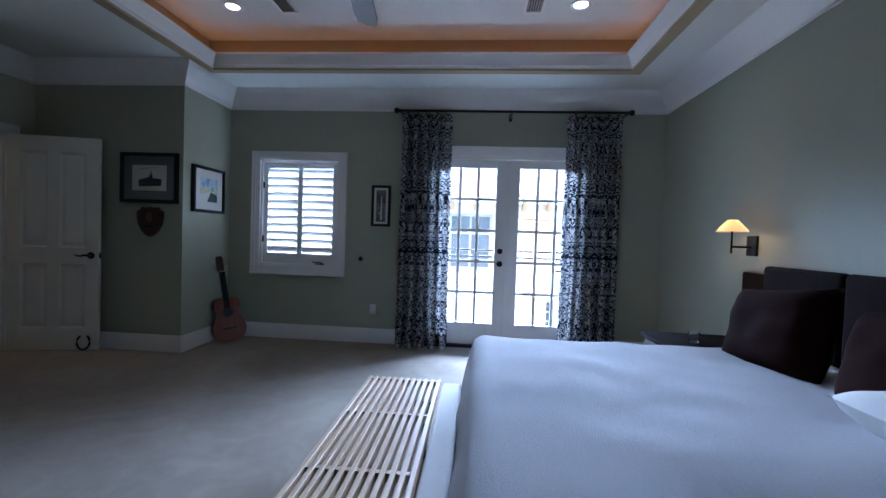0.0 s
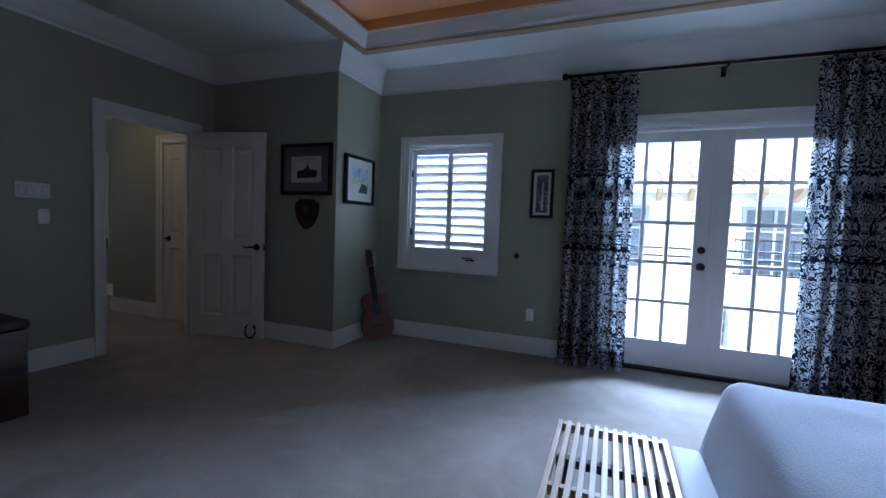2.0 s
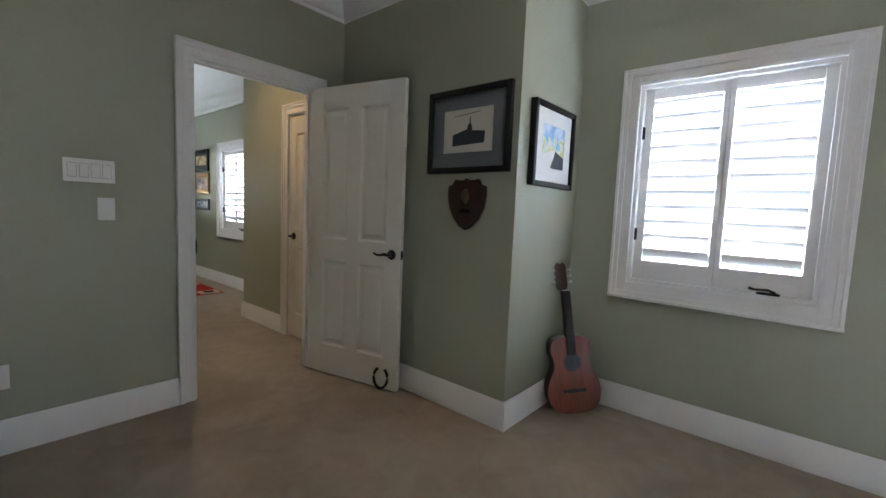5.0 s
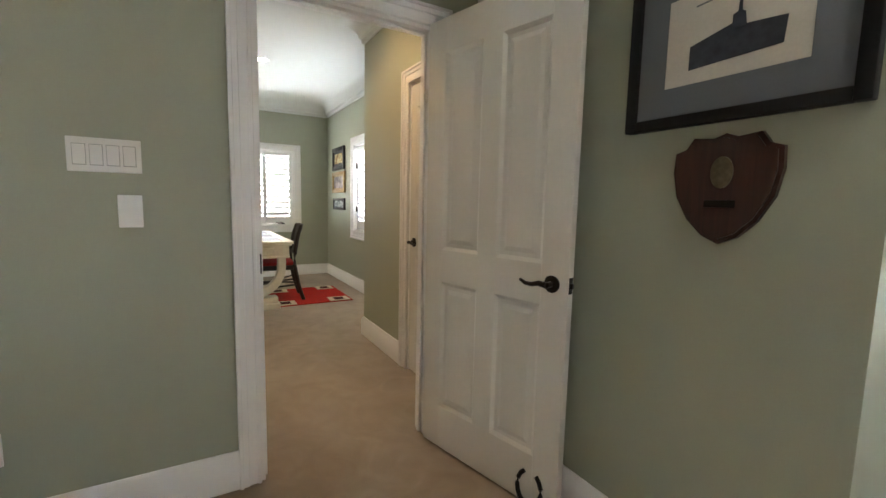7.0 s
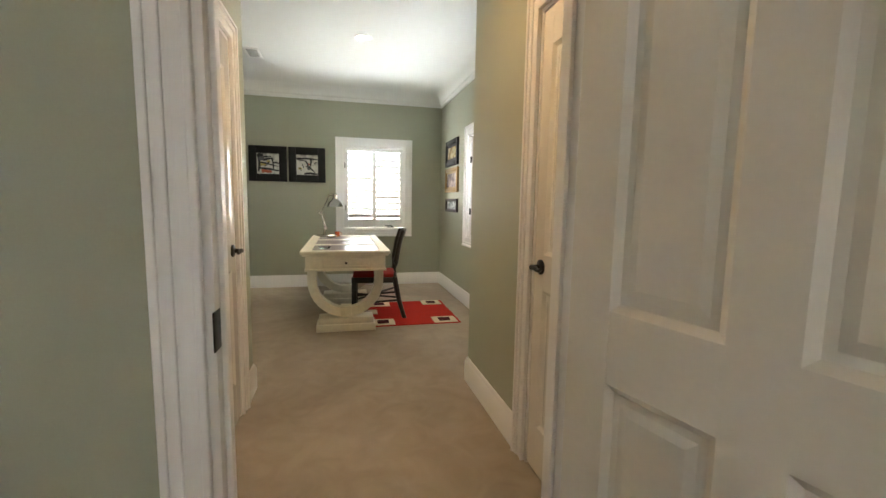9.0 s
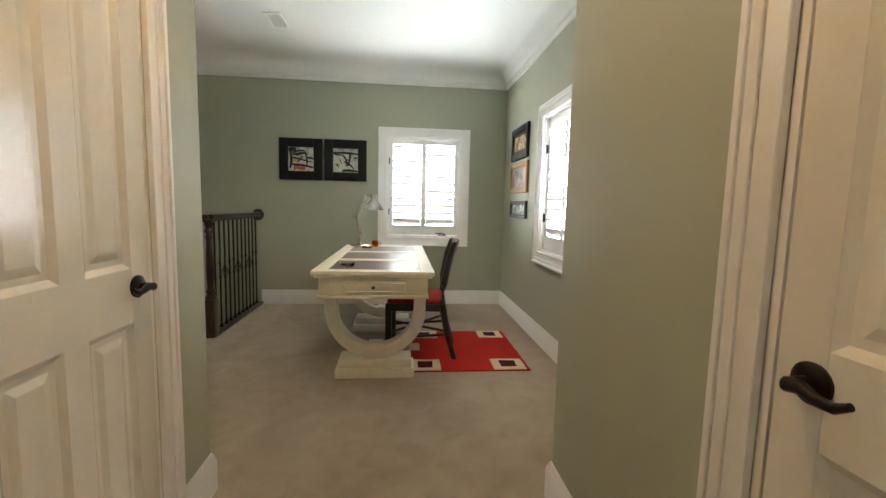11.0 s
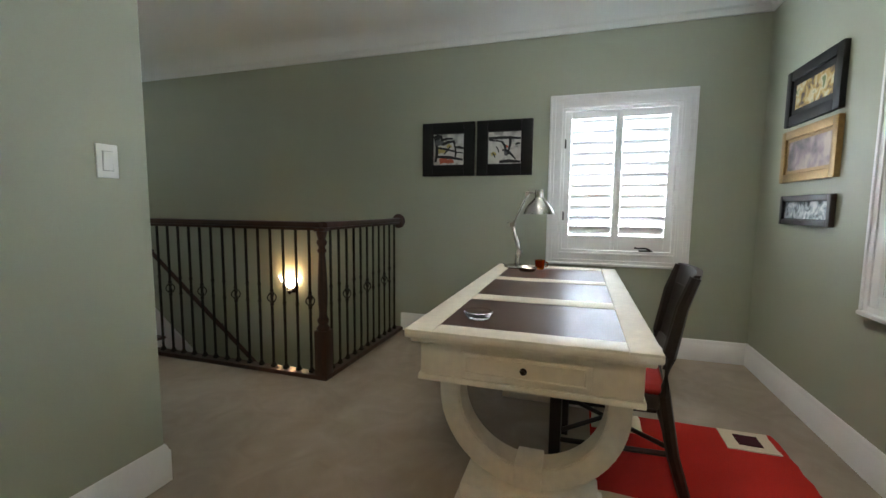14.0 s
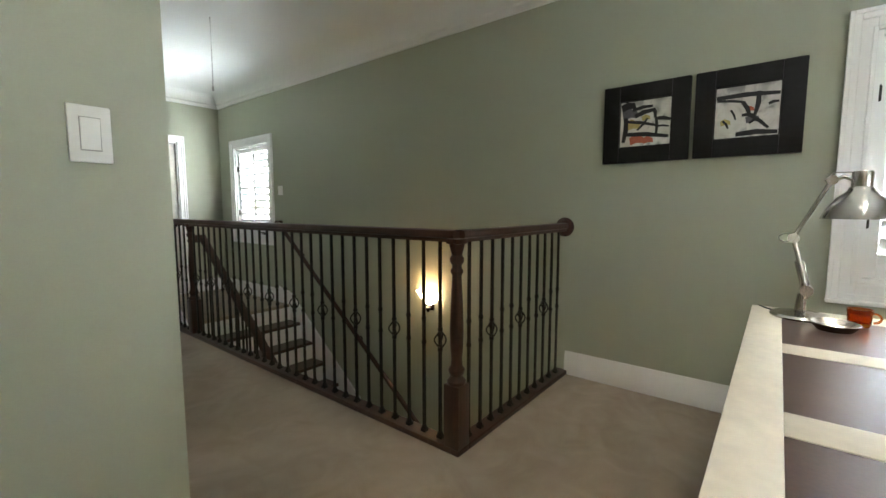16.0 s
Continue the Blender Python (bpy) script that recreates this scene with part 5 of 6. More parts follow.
tagged(part("rope_light", bm, ROPE), "warm rope light lying on the tray ledge", "rope light")

# ---- sconces ----
sc = thing("wall_sconce", "lit frosted glass bowl sconce on the stair wall", "wall lamp", pose(OW, 1.05, 0.4))
bm = bmesh.new()
n = 14
ring = []
for r, z in ((0.025, -0.085), (0.05, -0.06), (0.08, -0.02), (0.108, 0.025), (0.118, 0.038)):
    ring.append([bm.verts.new((max(r * math.sin(math.pi * k / n), 0.002), -r * math.cos(math.pi * k / n) * 1.15, z)) for k in range(n + 1)])
for a_, b_ in zip(ring, ring[1:]):
    for k in range(n):
        bm.faces.new((a_[k], a_[k + 1], b_[k + 1], b_[k]))
bmesh.ops.solidify(bm, geom=bm.faces[:], thickness=0.004)
part("bowl", bm, glow("lit_frosted_glass", (1.0, 0.78, 0.5), 0.6), sc, "glowing frosted glass bowl")
bm = bmesh.new()
box(bm, 0.0005, 0.02, -0.05, 0.05, -0.13, 0.0, 0.006)
lathe(bm, [(0.0, -0.15), (0.012, -0.14), (0.02, -0.12), (0.03, -0.1), (0.0, -0.09)], Matrix.Translation((0.035, 0, 0)), 16)
part("bracket", bm, BRONZE, sc)

bs = thing("wall_sconce", "swing-arm wall lamp with lit cream shade by the bed", "wall lamp", pose(EW, 3.77, 1.235) @ Matrix.Diagonal((0.68, 0.95, 0.95, 1)))
bm = bmesh.new()
box(bm, -0.03, -0.0005, -0.055, 0.055, -0.075, 0.075, 0.004)
part("back_plate", bm, BRONZE, bs)
bm = bmesh.new()
tube(bm, [(-0.03, 0.0, -0.01), (-0.24, -0.02, -0.01)], 0.008)
tube(bm, [(-0.24, -0.02, -0.06), (-0.24, -0.02, 0.12)], 0.009)
part("swing_arm", bm, BRONZE, bs)
bm = bmesh.new()
lathe(bm, [(0.135, 0.1), (0.115, 0.122), (0.08, 0.155), (0.045, 0.185), (0.035, 0.19)], Matrix.Translation((-0.24, -0.02, 0)), 32)
bmesh.ops.solidify(bm, geom=bm.faces[:], thickness=0.002)
SHADE, t_, b_ = nodes_of("cream_lamp_shade")
b_.inputs["Base Color"].default_value = (0.8, 0.66, 0.45, 1)
b_.inputs["Roughness"].default_value = 0.8
b_.inputs["Emission Color"].default_value, b_.inputs["Emission Strength"].default_value = (1.0, 0.55, 0.25, 1), 0.03
part("shade", bm, SHADE, bs, "glowing cream shade")

# ---- bedroom furniture ----
ns_ = thing("nightstand", "dark wood nightstand beyond the bed", "nightstand", pose(1.78, 3.66, 0))
bm = bmesh.new()
box(bm, -0.3, 0.3, -0.26, 0.26, 0.53, 0.562, 0.005)
part("top", bm, surface("matt_dark_table_top", (0.014, 0.009, 0.007), 0.8, grain=60, amount=0.25, bump=0.1, spec=0.1), ns_)
bm = bmesh.new()
box(bm, -0.27, 0.28, -0.24, 0.24, 0.1, 0.53, 0.004)
part("body", bm, ESPRESSO, ns_)
for sx in (-0.24, 0.25):
    for sy in (-0.21, 0.21):
        bm = bmesh.new()
        box(bm, sx - 0.02, sx + 0.02, sy - 0.02, sy + 0.02, 0, 0.1)
        part("leg", bm, ESPRESSO, ns_)
for z in (0.12, 0.325):
    bm = bmesh.new()
    box(bm, -0.285, -0.271, -0.22, 0.22, z, z + 0.19, 0.004)
    dr = part("drawer", bm, ESPRESSO, ns_)
    bm = bmesh.new()
    rod(bm, (-0.3, 0, z + 0.1), (-0.285, 0, z + 0.1), 0.012)
    part("pull", bm, BRONZE, dr)
bm = bmesh.new()
lathe(bm, [(0, 0.5625), (0.03, 0.5625), (0.034, 0.59), (0.036, 0.635), (0.033, 0.635), (0.03, 0.577), (0, 0.572)], Matrix.Translation((1.72, 3.62, 0)), 20)
tagged(part("drinking_glass", bm, CRYSTAL), "small clear glass standing on the nightstand", "glass")

CH = wood("chest_wood", (0.03, 0.012, 0.009), (0.07, 0.026, 0.018), 1, 0.4, 0.2)
chest = thing("storage_chest", "dark reddish chest with a black padded lid", "chest", pose(-3.58, 2.12, 0))
bm = bmesh.new()
box(bm, -0.215, 0.215, -0.455, 0.455, 0.0, 0.515, 0.01)
part("body", bm, CH, chest)
bm = bmesh.new()
vs = box(bm, -0.225, 0.225, -0.465, 0.465, 0.518, 0.575, 0.02, 3)
part("lid", bm, surface("black_leather", (0.015, 0.013, 0.012), 0.5, grain=90, amount=0.2, bump=0.3), chest, "black padded lid")

# guitar leaning in the corner
CEDAR = wood("guitar_top_wood", (0.13, 0.024, 0.004), (0.22, 0.042, 0.007), 2, 0.38, 0.12)
SIDES = wood("guitar_side_wood", (0.03, 0.01, 0.006), (0.07, 0.025, 0.014), 2, 0.3, 0.5)
gt = thing("guitar", "classical guitar with orange cedar top leaning in the corner", "guitar", pose(-2.425, 5.015, 0.005, -7, -7, 44))
half = [(0.0, 0.0), (0.09, 0.006), (0.15, 0.04), (0.178, 0.11), (0.172, 0.18), (0.14, 0.25), (0.122, 0.29), (0.125, 0.34), (0.138, 0.38), (0.133, 0.43), (0.1, 0.465), (0.03, 0.475)]
ctl = [(-half[1][0], half[1][1])] + half + [(0.0, 0.476)]
half = []
for p0, p1, p2, p3 in zip(ctl, ctl[1:], ctl[2:], ctl[3:]):
    for k in range(4):
        u = k / 4
        half.append(tuple(0.5 * (2 * b + (c - a) * u + (2 * a - 5 * b + 4 * c - d) * u * u + (3 * b - a - 3 * c + d) * u ** 3) for a, b, c, d in zip(p0, p1, p2, p3)))
half = [(max(x, 0.0) * 0.93, max(z, 0.0)) for x, z in half]
out = half + [(-x, z) for x, z in half[:0:-1]]
bm = bmesh.new()
prism(bm, out, 0.098, Matrix.Translation((0, 0.002, 0)))
part("body", bm, SIDES, gt, "dark rosewood back and sides", smooth=False)
bm = bmesh.new()
prism(bm, [(x * 1.01, z * 1.004) for x, z in out], 0.004, Matrix.Translation((0, -0.0025, 0)))
part("soundboard", bm, CEDAR, gt, "orange cedar soundboard", smooth=False)
# the hole isn't cut: a black disc paints the darkness inside it
bm = bmesh.new()
lathe(bm, [(0, 0), (0.042, 0), (0.042, 0.001), (0, 0.001)], Matrix.Translation((0, -0.0028, 0.315)) @ Matrix.Rotation(radians(90), 4, "X"), 32)
part("sound_hole_shade", bm, PAINTK, gt, "black disc for the shaded sound hole")
bm = bmesh.new()
lathe(bm, [(0.043, 0), (0.058, 0), (0.058, 0.0012), (0.043, 0.0012)], Matrix.Translation((0, -0.0028, 0.315)) @ Matrix.Rotation(radians(90), 4, "X"), 32)
part("rosette", bm, SIDES, gt)
bm = bmesh.new()
box(bm, -0.075, 0.075, -0.014, -0.003, 0.13, 0.152, 0.003)
part("bridge", bm, ESPRESSO, gt, "dark bridge")
bm = bmesh.new()
prism(bm, [(-0.03, 0.36), (0.03, 0.36), (0.026, 0.77), (-0.026, 0.77)], 0.008, Matrix.Translation((0, -0.0115, 0)))
part("fingerboard", bm, surface("matt_ebony", (0.012, 0.009, 0.008), 0.7, grain=90, amount=0.2, bump=0.1, spec=0.2), gt, smooth=False)
bm = bmesh.new()
prism(bm, [(-0.028, 0.47), (0.028, 0.47), (0.025, 0.77), (-0.025, 0.77)], 0.024, Matrix.Translation((0, -0.003, 0)))
part("neck", bm, SIDES, gt, smooth=False)
bm = bmesh.new()
prism(bm, [(-0.026, 0.77), (0.026, 0.77), (0.036, 0.8), (0.036, 0.92), (0.02, 0.945), (0, 0.935), (-0.02, 0.945), (-0.036, 0.92), (-0.036, 0.8)], 0.018, Matrix.Translation((0, -0.006, 0)) @ Matrix.Rotation(radians(-4), 4, "X"))
part("headstock", bm, SIDES, gt, smooth=False)
bm = bmesh.new()
box(bm, -0.026, 0.026, -0.015, -0.004, 0.766, 0.773)
part("nut", bm, PAPER, gt, smooth=False)
for k in range(3):
    for sx in (-1, 1):
        bm = bmesh.new()
        z = 0.815 + 0.04 * k
        rod(bm, (sx * 0.036, 0.055, z), (sx * 0.056, 0.055, z), 0.004)
        rod(bm, (sx * 0.056, 0.055, z), (sx * 0.066, 0.055, z), 0.009)
        part("tuning_peg", bm, PAPER, gt)
for k in range(6):
    bm = bmesh.new()
    x = (k - 2.5) * 0.0085
    rod(bm, (x, -0.0155, 0.142), (x * 0.8, -0.0165, 0.77), 0.0003, seg=4)
    part("string", bm, STEEL, gt)

# pull cord over the stair hall
bm = bmesh.new()
tube(bm, [(-8.328, -0.436, 2.779), (-8.329, -0.436, 2.5), (-8.327, -0.436, 2.21)], 0.0035, 6)
lathe(bm, [(0, 2.17), (0.008, 2.172), (0.011, 2.19), (0.006, 2.212), (0, 2.214)], Matrix.Translation((-8.327, -0.436, 0)), 12)
tagged(part("pull_cord", bm, SEAM), "thin grey attic pull cord hanging from the ceiling", "pull cord")

# horseshoe against the foot of the open door
hs = bmesh.new()
pts = []
for k in range(15):
    a_ = radians(-150 + 300 * k / 14)
    pts.append((0.056 * math.sin(a_), 0.0, 0.08 - 0.07 * math.cos(a_)))
tube(hs, pts, 0.0095, 8)
tagged(part("horseshoe", hs, IRON, m=pose(-3.53, 4.356, 0.008, -6, 0, 13)), "rusty black iron horseshoe propped against the door", "horseshoe")

# ---- office ----
CREAM = surface("distressed_cream_paint", (0.72, 0.68, 0.57), 0.45, grain=30, amount=0.1, stain=5, bump=0.15, dist=0.001)
HIDE = surface("dark_brown_leather_inlay", (0.06, 0.03, 0.02), 0.32, grain=140, amount=0.25, stain=4, bump=0.2, dist=0.0006)
DX0, DX1, DY0, DY1, DZ = -8.74, -7.02, 3.365, 4.13, 0.778
DC = (DY0 + DY1) / 2
desk = thing("desk", "cream painted writing desk with leather top on U-shaped legs", "desk")
bm = bmesh.new()
box(bm, DX0, DX1, DY0, DY1, DZ - 0.03, DZ - 0.004, 0.008, 3)
box(bm, DX0 + 0.015, DX1 - 0.015, DY0 + 0.015, DY1 - 0.015, DZ - 0.046, DZ - 0.0305, 0.006, 2)
part("top_base", bm, CREAM, desk)
xs = [DX0, -8.62, -8.185, -8.085, -7.655, -7.545, -7.112, DX1]
bm = bmesh.new()
for q in ((DX0, DX1, DY0, DY0 + 0.095), (DX0, DX1, DY1 - 0.09, DY1)):
    box(bm, q[0] + 0.001, q[1] - 0.001, q[2] + 0.001, q[3] - 0.001, DZ - 0.012, DZ, 0.003)
for k in (0, 2, 4, 6):
    box(bm, xs[k] + 0.001, xs[k + 1] - 0.001, DY0 + 0.094, DY1 - 0.091, DZ - 0.012, DZ - 0.0002, 0.002)
part("top_frame", bm, CREAM, desk)
for k in (1, 3, 5):
    bm = bmesh.new()
    box(bm, xs[k], xs[k + 1], DY0 + 0.094, DY1 - 0.09, DZ - 0.01, DZ - 0.0025)
    part("leather_panel", bm, HIDE, desk, "dark brown leather panel", smooth=False)
ax0, ax1, ay0, ay1 = DX0 + 0.05, DX1 - 0.05, DY0 + 0.04, DY1 - 0.04
for q, e in (((ax0, ax0 + 0.022, ay0, ay1), (ax0 - 0.008, ax0 + 0.008, ay0 - 0.0075, ay1 + 0.0075)), ((ax1 - 0.022, ax1, ay0, ay1), (ax1 - 0.008, ax1 + 0.008, ay0 - 0.0075, ay1 + 0.0075)),
             ((ax0 + 0.022, ax1 - 0.022, ay0, ay0 + 0.022), (ax0 + 0.008, ax1 - 0.008, ay0 - 0.008, ay0 + 0.01)), ((ax0 + 0.022, ax1 - 0.022, ay1 - 0.022, ay1), (ax0 + 0.008, ax1 - 0.008, ay1 - 0.01, ay1 + 0.008))):
    bm = bmesh.new()
    box(bm, *q, 0.605, DZ - 0.046, 0.003)
    box(bm, *e, 0.597, 0.618, 0.004)
    part("apron", bm, CREAM, desk)
for x, s in ((ax1, 1), (ax0, -1)):
    bm = bmesh.new()
    x0, x1 = sorted((x, x + s * 0.014))
    box(bm, x0, x1, DC - 0.2, DC + 0.2, 0.632, 0.708, 0.004)
    dr = part("drawer", bm, CREAM, desk)
    bm = bmesh.new()
    x2, x3 = sorted((x + s * 0.013, x + s * 0.019))
    for q in ((DC - 0.185, DC + 0.185, 0.64, 0.647), (DC - 0.185, DC + 0.185, 0.693, 0.7), (DC - 0.185, DC - 0.178, 0.647, 0.693), (DC + 0.178, DC + 0.185, 0.647, 0.693)):
        box(bm, x2, x3, q[0], q[1], q[2], q[3], 0.002)
    part("bead", bm, CREAM, dr)
    bm = bmesh.new()
    lathe(bm, [(0, 0), (0.011, 0), (0.011, 0.004), (0.007, 0.007), (0.006, 0.012), (0.0, 0.014)], Matrix.Translation((x + s * 0.014, DC, 0.67)) @ Matrix.Rotation(radians(90 * s), 4, "Y"), 18)
    part("knob", bm, BRONZE, dr, "small dark knob")
for xc in (-7.345, -8.415):
    bm = bmesh.new()
    R, r, cz, fz = 0.345, 0.265, 0.47, 0.125
    N = 24
    oo = [(-R, 0.6), (-R, cz)] + [(-R * math.cos(math.pi * k / N), cz - (cz - fz) * math.sin(math.pi * k / N)) for k in range(1, N)] + [(R, cz), (R, 0.6)]
    ii = [(r, 0.6), (r, cz)] + [(r * math.cos(math.pi * k / N), cz - (cz - fz - 0.085) * math.sin(math.pi * k / N)) for k in range(1, N)] + [(-r, cz), (-r, 0.6)]
    M_ = Matrix.Translation((xc + 0.055, DC, 0)) @ Matrix.Rotation(radians(90), 4, "Z")
    a_ = [[bm.verts.new(M_ @ Vector((x, yv, z))) for x, z in oo] for yv in (0, 0.11)]
    b_ = [[bm.verts.new(M_ @ Vector((x, yv, z))) for x, z in ii[::-1]] for yv in (0, 0.11)]
    for k in range(len(oo) - 1):
        bm.faces.new((a_[0][k], a_[0][k + 1], b_[0][k + 1], b_[0][k]))
        bm.faces.new((a_[1][k], b_[1][k], b_[1][k + 1], a_[1][k + 1]))
        bm.faces.new((a_[0][k], a_[1][k], a_[1][k + 1], a_[0][k + 1]))
        bm.faces.new((b_[0][k], b_[0][k + 1], b_[1][k + 1], b_[1][k]))
    for e in (0, -1):
        bm.faces.new((a_[0][e], b_[0][e], b_[1][e], a_[1][e]))
    bmesh.ops.recalc_face_normals(bm, faces=bm.faces)
    es = [e for e in bm.edges if len(e.link_faces) == 2 and e.calc_face_angle(0) > 1.0]
    bmesh.ops.bevel(bm, geom=es, offset=0.006, segments=2, affect="EDGES")
    leg = part("leg", bm, CREAM, desk, "U-shaped cream leg")
    bm = bmesh.new()
    box(bm, xc - 0.065, xc + 0.065, DC - 0.05, DC + 0.05, 0.115, 0.225, 0.006)
    part("keystone", bm, CREAM, leg)
    bm = bmesh.new()
    box(bm, xc - 0.11, xc + 0.11, DC - 0.27, DC + 0.27, 0.0, 0.068, 0.006)
    box(bm, xc - 0.095, xc + 0.095, DC - 0.25, DC + 0.25, 0.0685, 0.128, 0.006)
    part("foot", bm, CREAM, leg)

# chair
ch = thing("chair", "dark wood side chair with a red seat pushed under the desk", "chair", pose(-7.785, 4.07, 0, 0, 0, -4))
REDV = surface("red_seat_fabric", (0.28, 0.025, 0.022), 0.85, grain=160, amount=0.15, stain=4, bump=0.3, spec=0.2)
bm = bmesh.new()
box(bm, -0.21, 0.21, -0.24, 0.185, 0.435, 0.478, 0.018, 3)
part("seat", bm, REDV, ch, "red upholstered seat")
bm = bmesh.new()
for q in ((-0.215, 0.215, -0.245, -0.215), (-0.215, 0.215, 0.165, 0.195), (-0.215, -0.19, -0.215, 0.165), (0.19, 0.215, -0.215, 0.165)):
    box(bm, q[0], q[1], q[2], q[3], 0.385, 0.442, 0.004)
part("seat_frame", bm, ESPRESSO, ch)
for sx in (-1, 1):
    bm = bmesh.new()
    tube(bm, [(sx * 0.195, 0.285, 0.0), (sx * 0.195, 0.225, 0.2), (sx * 0.197, 0.18, 0.44), (sx * 0.2, 0.19, 0.6), (sx * 0.205, 0.225, 0.8), (sx * 0.205, 0.262, 0.915)], [0.022, 0.024, 0.027, 0.026, 0.023, 0.02], 8)
    part("back_leg", bm, ESPRESSO, ch)
    bm = bmesh.new()
    vs = box(bm, sx * 0.19 - 0.024, sx * 0.19 + 0.024, -0.253, -0.205, 0.0, 0.44, 0.004)
    part("front_leg", bm, ESPRESSO, ch)
    bm = bmesh.new()
    rod(bm, (sx * 0.192, -0.215, 0.17), (sx * 0.194, 0.2, 0.2), 0.011)
    part("stretcher", bm, ESPRESSO, ch)
bm = bmesh.new()
rod(bm, (-0.19, -0.2, 0.19), (0.19, 0.2, 0.23), 0.01)
part("stretcher", bm, ESPRESSO, ch)
bm = bmesh.new()
rod(bm, (0.19, -0.2, 0.215), (-0.19, 0.2, 0.255), 0.01)
part("stretcher", bm, ESPRESSO, ch)


def back_rail(z0, z1, bow, name, thick=1.0):
    bm = bmesh.new()
    n = 10
    rows = []
    for k in range(n + 1):
        u = k / n * 2 - 1
        dy = bow * (1 - u * u)
        rows.append([bm.verts.new((u * 0.21, 0.19 + (z - 0.6) * 0.23 + dy + off, z)) for z, off in ((z0, -0.01 * thick), (z1, -0.01 * thick), (z1, 0.012 * thick), (z0, 0.012 * thick))])
    for p_, q_ in zip(rows, rows[1:]):
        for i in range(4):
            bm.faces.new((p_[i], q_[i], q_[(i + 1) % 4], p_[(i + 1) % 4]))
    bm.faces.new(rows[0])
    bm.faces.new(rows[-1][::-1])
    part(name, bm, ESPRESSO, ch)


back_rail(0.84, 0.925, 0.035, "top_rail")
back_rail(0.55, 0.6, 0.03, "lower_rail")
back_rail(0.602, 0.838, 0.03, "back_panel", 0.6)

# rug
RED = surface("red_wool", (0.42, 0.025, 0.018), 0.95, grain=180, amount=0.18, stain=3, bump=0.6, dist=0.003, spec=0.1)
IVORY = surface("ivory_wool", (0.62, 0.54, 0.4), 0.95, grain=180, amount=0.12, stain=3, bump=0.6, dist=0.003, spec=0.1)
PLUM = surface("plum_wool", (0.06, 0.015, 0.02), 0.95, grain=180, amount=0.2, bump=0.6, dist=0.003, spec=0.1)
RX0, RX1, RY0, RY1 = -8.28, -7.33, 3.99, 4.88
rug = thing("rug", "red wool rug with ivory corner squares under the chair", "rug")


def ruffled(bm, x0, x1, y0, y1, z0, z1, nx=1, ny=1):
    vs = []
    rnd = random.Random(int((x0 + y0) * 1000))
    for zt in (z0, z1):
        g = [[bm.verts.new((x0 + (x1 - x0) * i / nx + (rnd.uniform(-0.004, 0.004) if zt == z1 else 0), y0 + (y1 - y0) * j / ny + (rnd.uniform(-0.004, 0.004) if zt == z1 else 0),
                            zt + (0.002 * noise.noise(Vector((i * 1.7, j * 1.3, x0))) if zt == z1 else 0))) for j in range(ny + 1)] for i in range(nx + 1)]
        vs.append(g)
    lo, hi = vs
    for i in range(nx):
        for j in range(ny):
            bm.faces.new((hi[i][j], hi[i + 1][j], hi[i + 1][j + 1], hi[i][j + 1]))
    rim = [(i, 0) for i in range(nx + 1)] + [(nx, j) for j in range(1, ny + 1)] + [(i, ny) for i in range(nx - 1, -1, -1)] + [(0, j) for j in range(ny - 1, 0, -1)]
    for (a, b), (c, d) in zip(rim, rim[1:] + rim[:1]):
        bm.faces.new((lo[a][b], lo[c][d], hi[c][d], hi[a][b]))


bm = bmesh.new()
ruffled(bm, RX0, RX1, RY0, RY1, 0.001, 0.011, 14, 14)
part("field", bm, RED, rug, "red wool field")
SQ = [(RX1 - 0.21, RX1 - 0.005, RY1 - 0.27, RY1 - 0.03), (RX1 - 0.21, RX1 - 0.005, RY0 + 0.0, RY0 + 0.23), (RX0 + 0.01, RX0 + 0.2, RY1 - 0.25, RY1 - 0.03), (RX0 + 0.01, RX0 + 0.2, RY0 + 0.01, RY0 + 0.26),
      (RX1 - 0.6, RX1 - 0.43, RY0 - 0.0, RY0 + 0.09)]
for x0, x1, y0, y1 in SQ:
    bm = bmesh.new()
    ruffled(bm, x0, x1, y0, y1, 0.008, 0.0165, 4, 4)
    sq = part("square", bm, IVORY, rug, "ivory wool square")
    bm = bmesh.new()
    cx, cy = (x0 + x1) / 2, (y0 + y1) / 2
    hx, hy = (x1 - x0) * 0.27, (y1 - y0) * 0.24
    if hx > 0.05:
        ruffled(bm, cx - hx, cx + hx, cy - hy, cy + hy, 0.014, 0.0205, 3, 3)
        part("motif", bm, PLUM, sq, "plum motif")
    else:
        bm.free()

# desk lamp
dl = thing("desk_lamp", "lit chrome jointed desk lamp standing on the desk", "desk lamp", pose(-8.6, 3.51, DZ))
bm = bmesh.new()
lathe(bm, [(0, 0), (0.085, 0), (0.088, 0.006), (0.082, 0.014), (0.04, 0.02), (0.018, 0.026), (0.016, 0.05), (0.012, 0.085), (0, 0.087)], None, 32)
part("base", bm, STEEL, dl)
ELBOW, NECK, HEAD = Vector((0, -0.035, 0.285)), Vector((0, 0.055, 0.485)), Vector((0, 0.13, 0.0))
FOOT = Vector((0, 0.012, 0.1))
bm = bmesh.new()
for o in (-0.016, 0.016):
    dx = Vector((o, 0, 0))
    rod(bm, FOOT + dx + Vector((0, 0, -0.03)), FOOT + dx, 0.008)
    rod(bm, FOOT + dx, ELBOW + dx, 0.0065)
rod(bm, FOOT + Vector((-0.026, 0, 0)), FOOT + Vector((0.026, 0, 0)), 0.02)
part("lower_arm", bm, STEEL, dl)
bm = bmesh.new()
